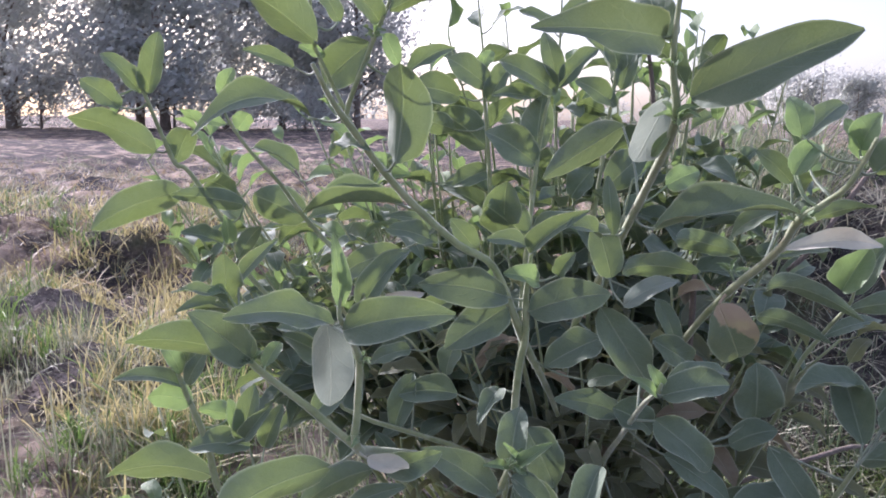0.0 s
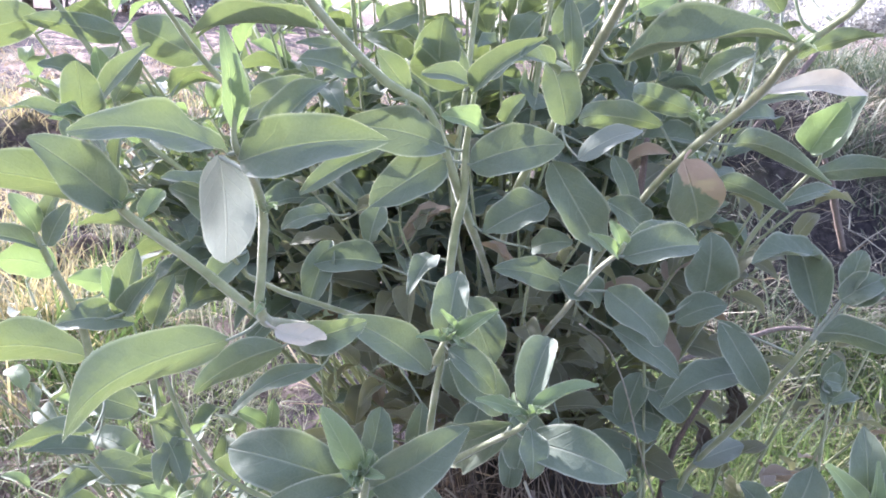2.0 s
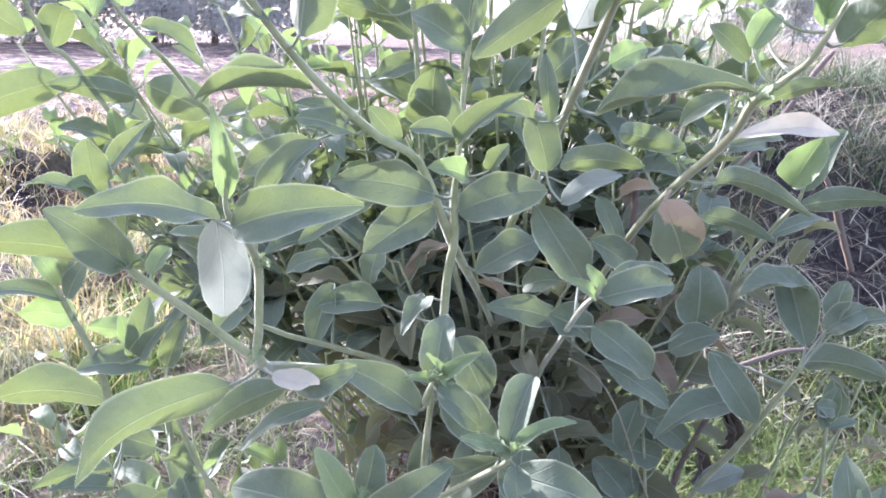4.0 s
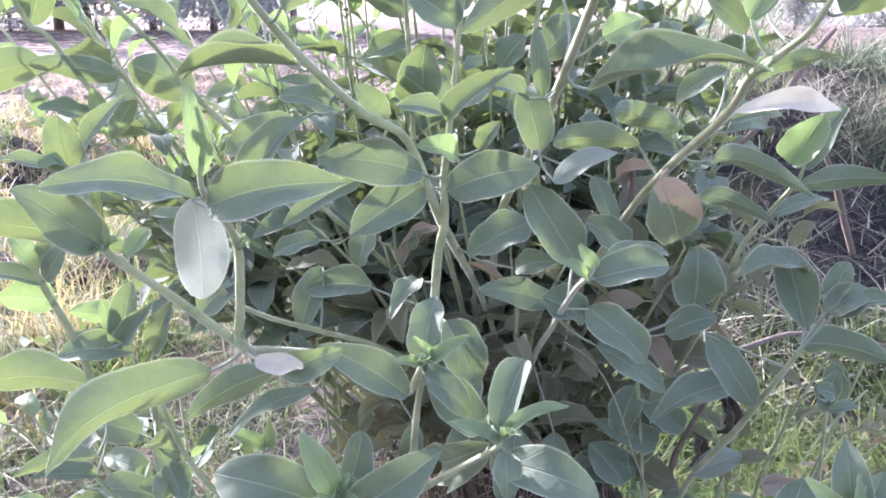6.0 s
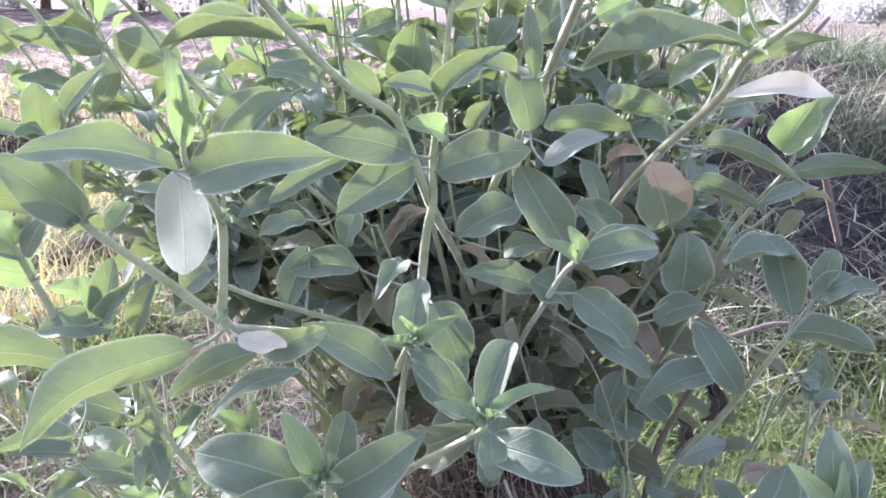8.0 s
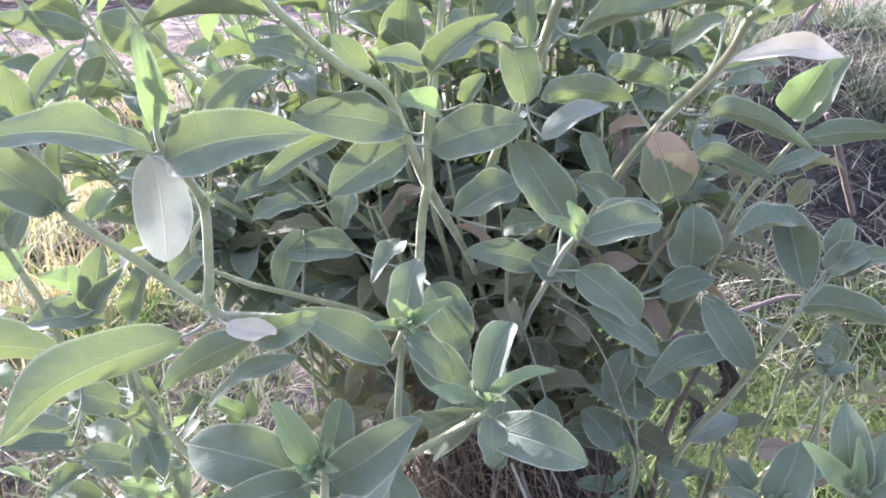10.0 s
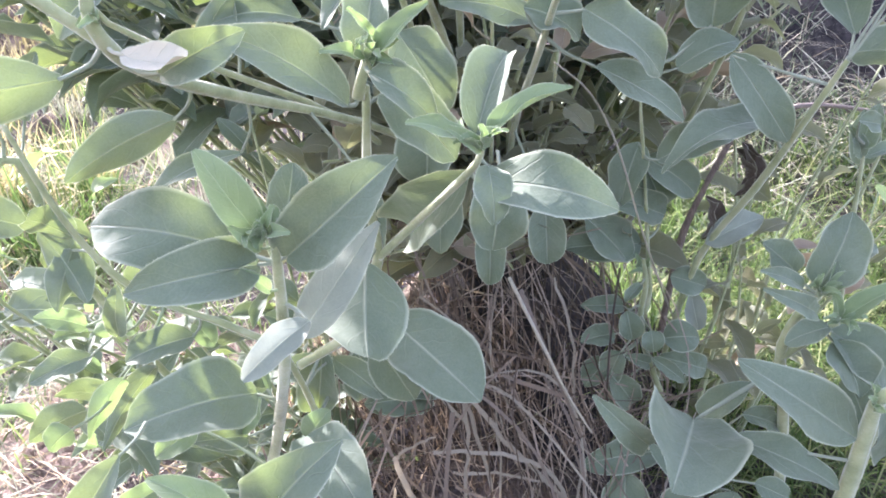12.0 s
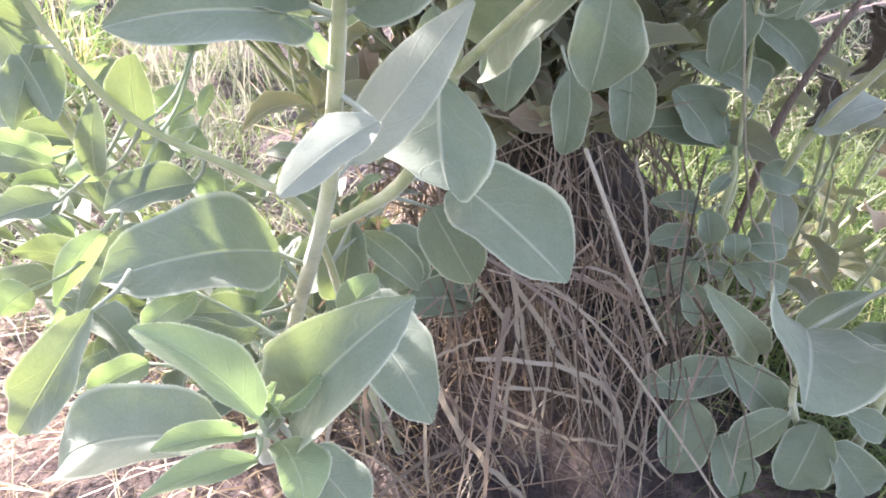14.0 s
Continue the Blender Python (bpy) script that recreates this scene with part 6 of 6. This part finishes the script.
def inner_stem(foot, top, count, size, start=0.30, thick=0.0034, inner_kind=""):
    """A leafy stem from its foot to its top, with leaves in turns round it and a small rosette at the top."""
    mid = tuple(0.5 * (a + b) + fill.uniform(-0.03, 0.03) for a, b in zip(foot, top))
    s = stem((*foot, thick), (*mid, 0.8 * thick), (*top, 0.45 * thick), hairy=False)
    way = ways[s.name]
    turn = fill.uniform(0, 6.28)
    for k in range(count):
        f = start + (1 - start) * k / max(1, count - 1)
        p = way[min(len(way) - 1, int(f * (len(way) - 1)))]
        turn += 2.4 + fill.uniform(-0.4, 0.4)
        rise = fill.uniform(-0.35, 0.5) + 0.7 * (f > 0.88)
        d = np.array((math.cos(turn), math.sin(turn), rise))
        d /= np.linalg.norm(d)
        length = size * fill.uniform(0.65, 1.15) * (1.0 - 0.45 * max(0.0, f - 0.75) / 0.25)
        b = p + d * fill.uniform(0.006, 0.018)
        upw = np.array((fill.uniform(-0.7, 0.7), fill.uniform(-0.9, 0.5), 1.0)) - 0.2 * d
        inner_leaf(way, tuple(b), tuple(b + d * length), length * fill.uniform(0.44, 0.58), tuple(upw), fill.uniform(0.02, 0.14), fill.uniform(0.15, 0.45), "young" if f > 0.95 and not inner_kind else "withered" if inner_kind and fill.random() < 0.09 else inner_kind)


CROWN_FOOT = (0.16, 0.85)
# the dim inside of the bush
for k in range(40):
    a = k * 2.39996
    out = math.sqrt((k + 0.5) / 40)
    foot = (CROWN_FOOT[0] + 0.12 * out * math.cos(a), CROWN_FOOT[1] + 0.05 * math.sin(a), 0.26)
    top = (0.14 + (0.33 if math.cos(a) > 0 else 0.24) * out * math.cos(a), 0.78 + 0.13 * out * math.sin(a), fill.uniform(0.47, 0.62) - 0.08 * out)
    inner_stem(foot, top, 9, 0.062, 0.35, 0.0026, "shaded")
# tall shoots at the back
for k in range(94):
    x = -0.34 + 0.78 * (k + fill.random()) / 94
    foot = (CROWN_FOOT[0] + 0.35 * (x - 0.15), 0.88 + fill.uniform(-0.03, 0.05), 0.20)
    top = (x, fill.uniform(0.74, 1.08), fill.uniform(0.55, 0.80) - 0.14 * abs(x - 0.18))
    inner_stem(foot, top, 12, 0.072, 0.4 if x > 0.05 else 0.5, 0.0024)
# the tallest shoots, bare below and leafy at the top
for k in range(22):
    x = -0.04 + 0.46 * (k + fill.random()) / 22
    foot = (CROWN_FOOT[0] + 0.35 * (x - 0.15), 0.90 + fill.uniform(-0.03, 0.04), 0.20)
    top = (x, fill.uniform(0.84, 1.06), fill.uniform(0.76, 0.92) - 0.5 * max(0.0, x - 0.26))
    inner_stem(foot, top, 9, 0.078, 0.58, 0.0026)
for k in range(7):
    x = fill.uniform(0.38, 0.54)
    inner_stem((0.24, 0.92, 0.18), (x, fill.uniform(0.95, 1.10), fill.uniform(0.63, 0.70)), 7, 0.070, 0.62, 0.0024)
# leaves that droop over the top of the straw heap and hide the stem feet
for k in range(20):
    x = 0.015 * k - 0.02 + fill.uniform(-0.02, 0.02)
    inner_stem((0.5 * x + 0.09, 0.82, 0.27), (x, fill.uniform(0.665, 0.74), fill.uniform(0.27, 0.42)), 7, 0.060, 0.3, 0.0024, "shaded")
# low leafy shoots to the left and the right of the straw heap
for k in range(26):
    x = fill.uniform(-0.32, 0.02)
    foot = (0.5 * x + 0.02, 0.72 + fill.uniform(-0.04, 0.06), 0.02)
    top = (x, fill.uniform(0.60, 0.78), fill.uniform(0.18, 0.46))
    inner_stem(foot, top, 7, 0.055, 0.35, 0.0024)
for k in range(11):
    x = fill.uniform(0.36, 0.56)
    foot = (0.6 * x + 0.12, 0.74 + fill.uniform(-0.04, 0.06), 0.02)
    top = (x, fill.uniform(0.66, 0.80), fill.uniform(0.15, 0.42))
    inner_stem(foot, top, 7, 0.048, 0.35, 0.0024, "shaded")
for kind, material in (("", LEAF), ("young", LEAF_YOUNG), ("shaded", LEAF_INSIDE), ("withered", LEAF_WITHERED)):
    verts, faces, uvs = inner[kind]
    ob = mesh_object("inner_leaves", verts, faces, material, shrub, uvs)
    ob.matrix_parent_inverse = HOME
    tagged(ob, {"": "smaller green leaves on the shoots at the back", "young": "pale young leaves at the shoot tips", "shaded": "leaves inside the bush, tinted warm for scattered sunlight", "withered": "pale brown withered leaves inside the bush"}[kind], kind="stuff")


# ---- dead twigs and a hanging strand of straw ----
def twig(label, *points):
    v, f, _ = tube(points, 7, 0.25)
    return tagged(mesh_object("dead_twig", v, f, WOOD), label, "twig", "dead twigs beside the shrub")


def shrivelled(on, base, tip, width):
    """A dark dead leaf, crumpled along its length, hanging from a dead twig."""
    v, f, u = leaf_shape(np.array([base]), base, tip, width, (0.3, -1.0, 0.4), 0.15, 1.3)
    v = [tuple(np.array(p) + 0.004 * np.array(noise.noise_vector(Vector(p) * 180))) for p in v]
    return mesh_object("shrivelled_leaf", v, f, LEAF_DEAD, on, u)


def strand(label, *points):
    v, f, _ = tube(points, 5)
    return tagged(mesh_object("straw_strand", v, f, GREY_STRAW), label, "straw")


twig("upright brown dead twig in the grass beside the shrub", (0.719, 1.050, 0.385, 0.0043), (0.694, 1.050, 0.442, 0.0052), (0.663, 1.040, 0.503, 0.0050), (0.644, 1.040, 0.535, 0.0036))
twig("dark brown dead stick lying across the grass", (0.389, 0.880, 0.284, 0.0034), (0.457, 0.900, 0.296, 0.0038), (0.512, 0.920, 0.302, 0.0034), (0.607, 0.960, 0.299, 0.0028), (0.787, 1.000, 0.253, 0.0020))
dead_stem = twig("brown dead stem with a shrivelled dark tip at the shrub foot", (0.318, 0.720, 0.147, 0.0032), (0.318, 0.700, 0.268, 0.0031), (0.328, 0.690, 0.324, 0.0028), (0.345, 0.680, 0.379, 0.0020), (0.353, 0.680, 0.396, 0.0012))
shrivelled(dead_stem, (0.352, 0.680, 0.371), (0.356, 0.675, 0.322), 0.018)
shrivelled(dead_stem, (0.345, 0.680, 0.365), (0.360, 0.675, 0.335), 0.018)
shrivelled(dead_stem, (0.328, 0.680, 0.325), (0.325, 0.675, 0.287), 0.018)
twig("dark dead twig standing behind the shrub", (0.267, 0.750, 0.500, 0.0032), (0.263, 0.740, 0.571, 0.0033), (0.263, 0.740, 0.592, 0.0022))
twig("dark dead twig standing behind the shrub", (0.246, 0.850, 0.720, 0.0024), (0.238, 0.850, 0.790, 0.0028), (0.231, 0.850, 0.831, 0.0021))
twig("dark dead twig standing behind the shrub", (0.357, 0.900, 0.635, 0.0030), (0.346, 0.900, 0.691, 0.0034), (0.342, 0.900, 0.726, 0.0026))
twig("dark dead twig standing behind the shrub", (0.412, 0.850, 0.574, 0.0027), (0.443, 0.850, 0.606, 0.0031), (0.507, 0.880, 0.678, 0.0033), (0.541, 0.900, 0.706, 0.0026))
strand("pale thin strand of dry straw hanging in front of the shrub", (0.164, 0.580, 0.472, 0.0005), (0.195, 0.600, 0.444, 0.0007), (0.224, 0.620, 0.396, 0.0008), (0.259, 0.650, 0.316, 0.0009), (0.295, 0.680, 0.241, 0.0010), (0.332, 0.700, 0.164, 0.0008))
strand("pale thin strand of dry straw leaning on the heap", (0.144, 0.620, 0.302, 0.0015), (0.168, 0.600, 0.245, 0.0013), (0.183, 0.585, 0.210, 0.0011), (0.200, 0.575, 0.179, 0.0009))

# ---- trees along the edge of the field ----
def tree(x, y, height, width, seed, lean=0.0, leaves=3900, label="field tree with an uneven dense crown paled to stand for haze"):
    r = random.Random(seed)
    top = new("tree")
    tagged(top, label, "tree", "trees at the field edge")
    top.location = (x, y, -0.1)
    verts, faces = [], []

    def limb(points, sides):
        v, f, fine = tube(points, sides, 0.2)
        n0 = len(verts)
        verts.extend(v)
        faces.extend(tuple(n0 + q for q in g) for g in f)
        return fine

    girth = 0.022 * height
    main = limb([(0, 0, 0, girth), (0.05 * height * lean, 0.1, 0.3 * height, 0.75 * girth), (0.12 * height * lean, 0, 0.62 * height, 0.45 * girth), (0.15 * height * lean, 0, 0.9 * height, 0.1 * girth)], 8)
    ends = []
    for k in range(22):
        f = r.uniform(0.12, 0.95)
        p = main[int(f * (len(main) - 1))]
        a = r.uniform(0, 6.28)
        reach = width * 0.5 * r.uniform(0.55, 1.05) * (1.15 - 0.55 * f)
        tip = (p[0] + math.cos(a) * reach, p[1] + math.sin(a) * reach, p[2] + r.uniform(0.02, 0.22) * height)
        mid = tuple(0.5 * (p[i] + tip[i]) + (0.04 * height if i == 2 else 0) for i in range(3))
        limb([(*p[:3], 0.35 * girth * (1.1 - f)), (*mid, 0.2 * girth), (*tip, 0.05 * girth)], 5)
        ends += [(tip, 1.0), (mid, 0.8)]
    ends.append((tuple(main[-1][:3]), 1.0))
    trunk = mesh_object("trunk", verts, faces, WOOD, top)
    cv, cf = [], []
    for _ in range(leaves):
        c, size = r.choice(ends)
        spread = 0.095 * width * size
        px, py, pz = (r.gauss(c[0], spread), r.gauss(c[1], spread), r.gauss(c[2], 0.8 * spread))
        s = width * r.uniform(0.012, 0.026)
        u = Vector((r.gauss(0, 1), r.gauss(0, 1), r.gauss(0, 1))).normalized()
        w = u.orthogonal().normalized() * s
        v = u.cross(w)
        p = Vector((px, py, max(pz, 0.08 * height)))
        b = len(cv)
        cv += [tuple(p - w), tuple(p - 0.55 * v), tuple(p + w), tuple(p + 0.55 * v)]
        cf.append((b, b + 1, b + 2, b + 3))
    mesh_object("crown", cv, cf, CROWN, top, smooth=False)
    return top


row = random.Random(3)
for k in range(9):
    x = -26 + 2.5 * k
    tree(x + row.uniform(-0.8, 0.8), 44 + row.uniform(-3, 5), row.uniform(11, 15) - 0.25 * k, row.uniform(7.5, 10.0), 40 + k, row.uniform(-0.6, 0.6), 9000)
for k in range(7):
    tree(-30 + 3.8 * k + row.uniform(-0.5, 0.5), 40 + row.uniform(-2, 2), row.uniform(2.2, 3.8), row.uniform(3.4, 4.6), 200 + k, row.uniform(-0.4, 0.4), 2600, "bush under the trees at the field edge, paled to stand for haze")
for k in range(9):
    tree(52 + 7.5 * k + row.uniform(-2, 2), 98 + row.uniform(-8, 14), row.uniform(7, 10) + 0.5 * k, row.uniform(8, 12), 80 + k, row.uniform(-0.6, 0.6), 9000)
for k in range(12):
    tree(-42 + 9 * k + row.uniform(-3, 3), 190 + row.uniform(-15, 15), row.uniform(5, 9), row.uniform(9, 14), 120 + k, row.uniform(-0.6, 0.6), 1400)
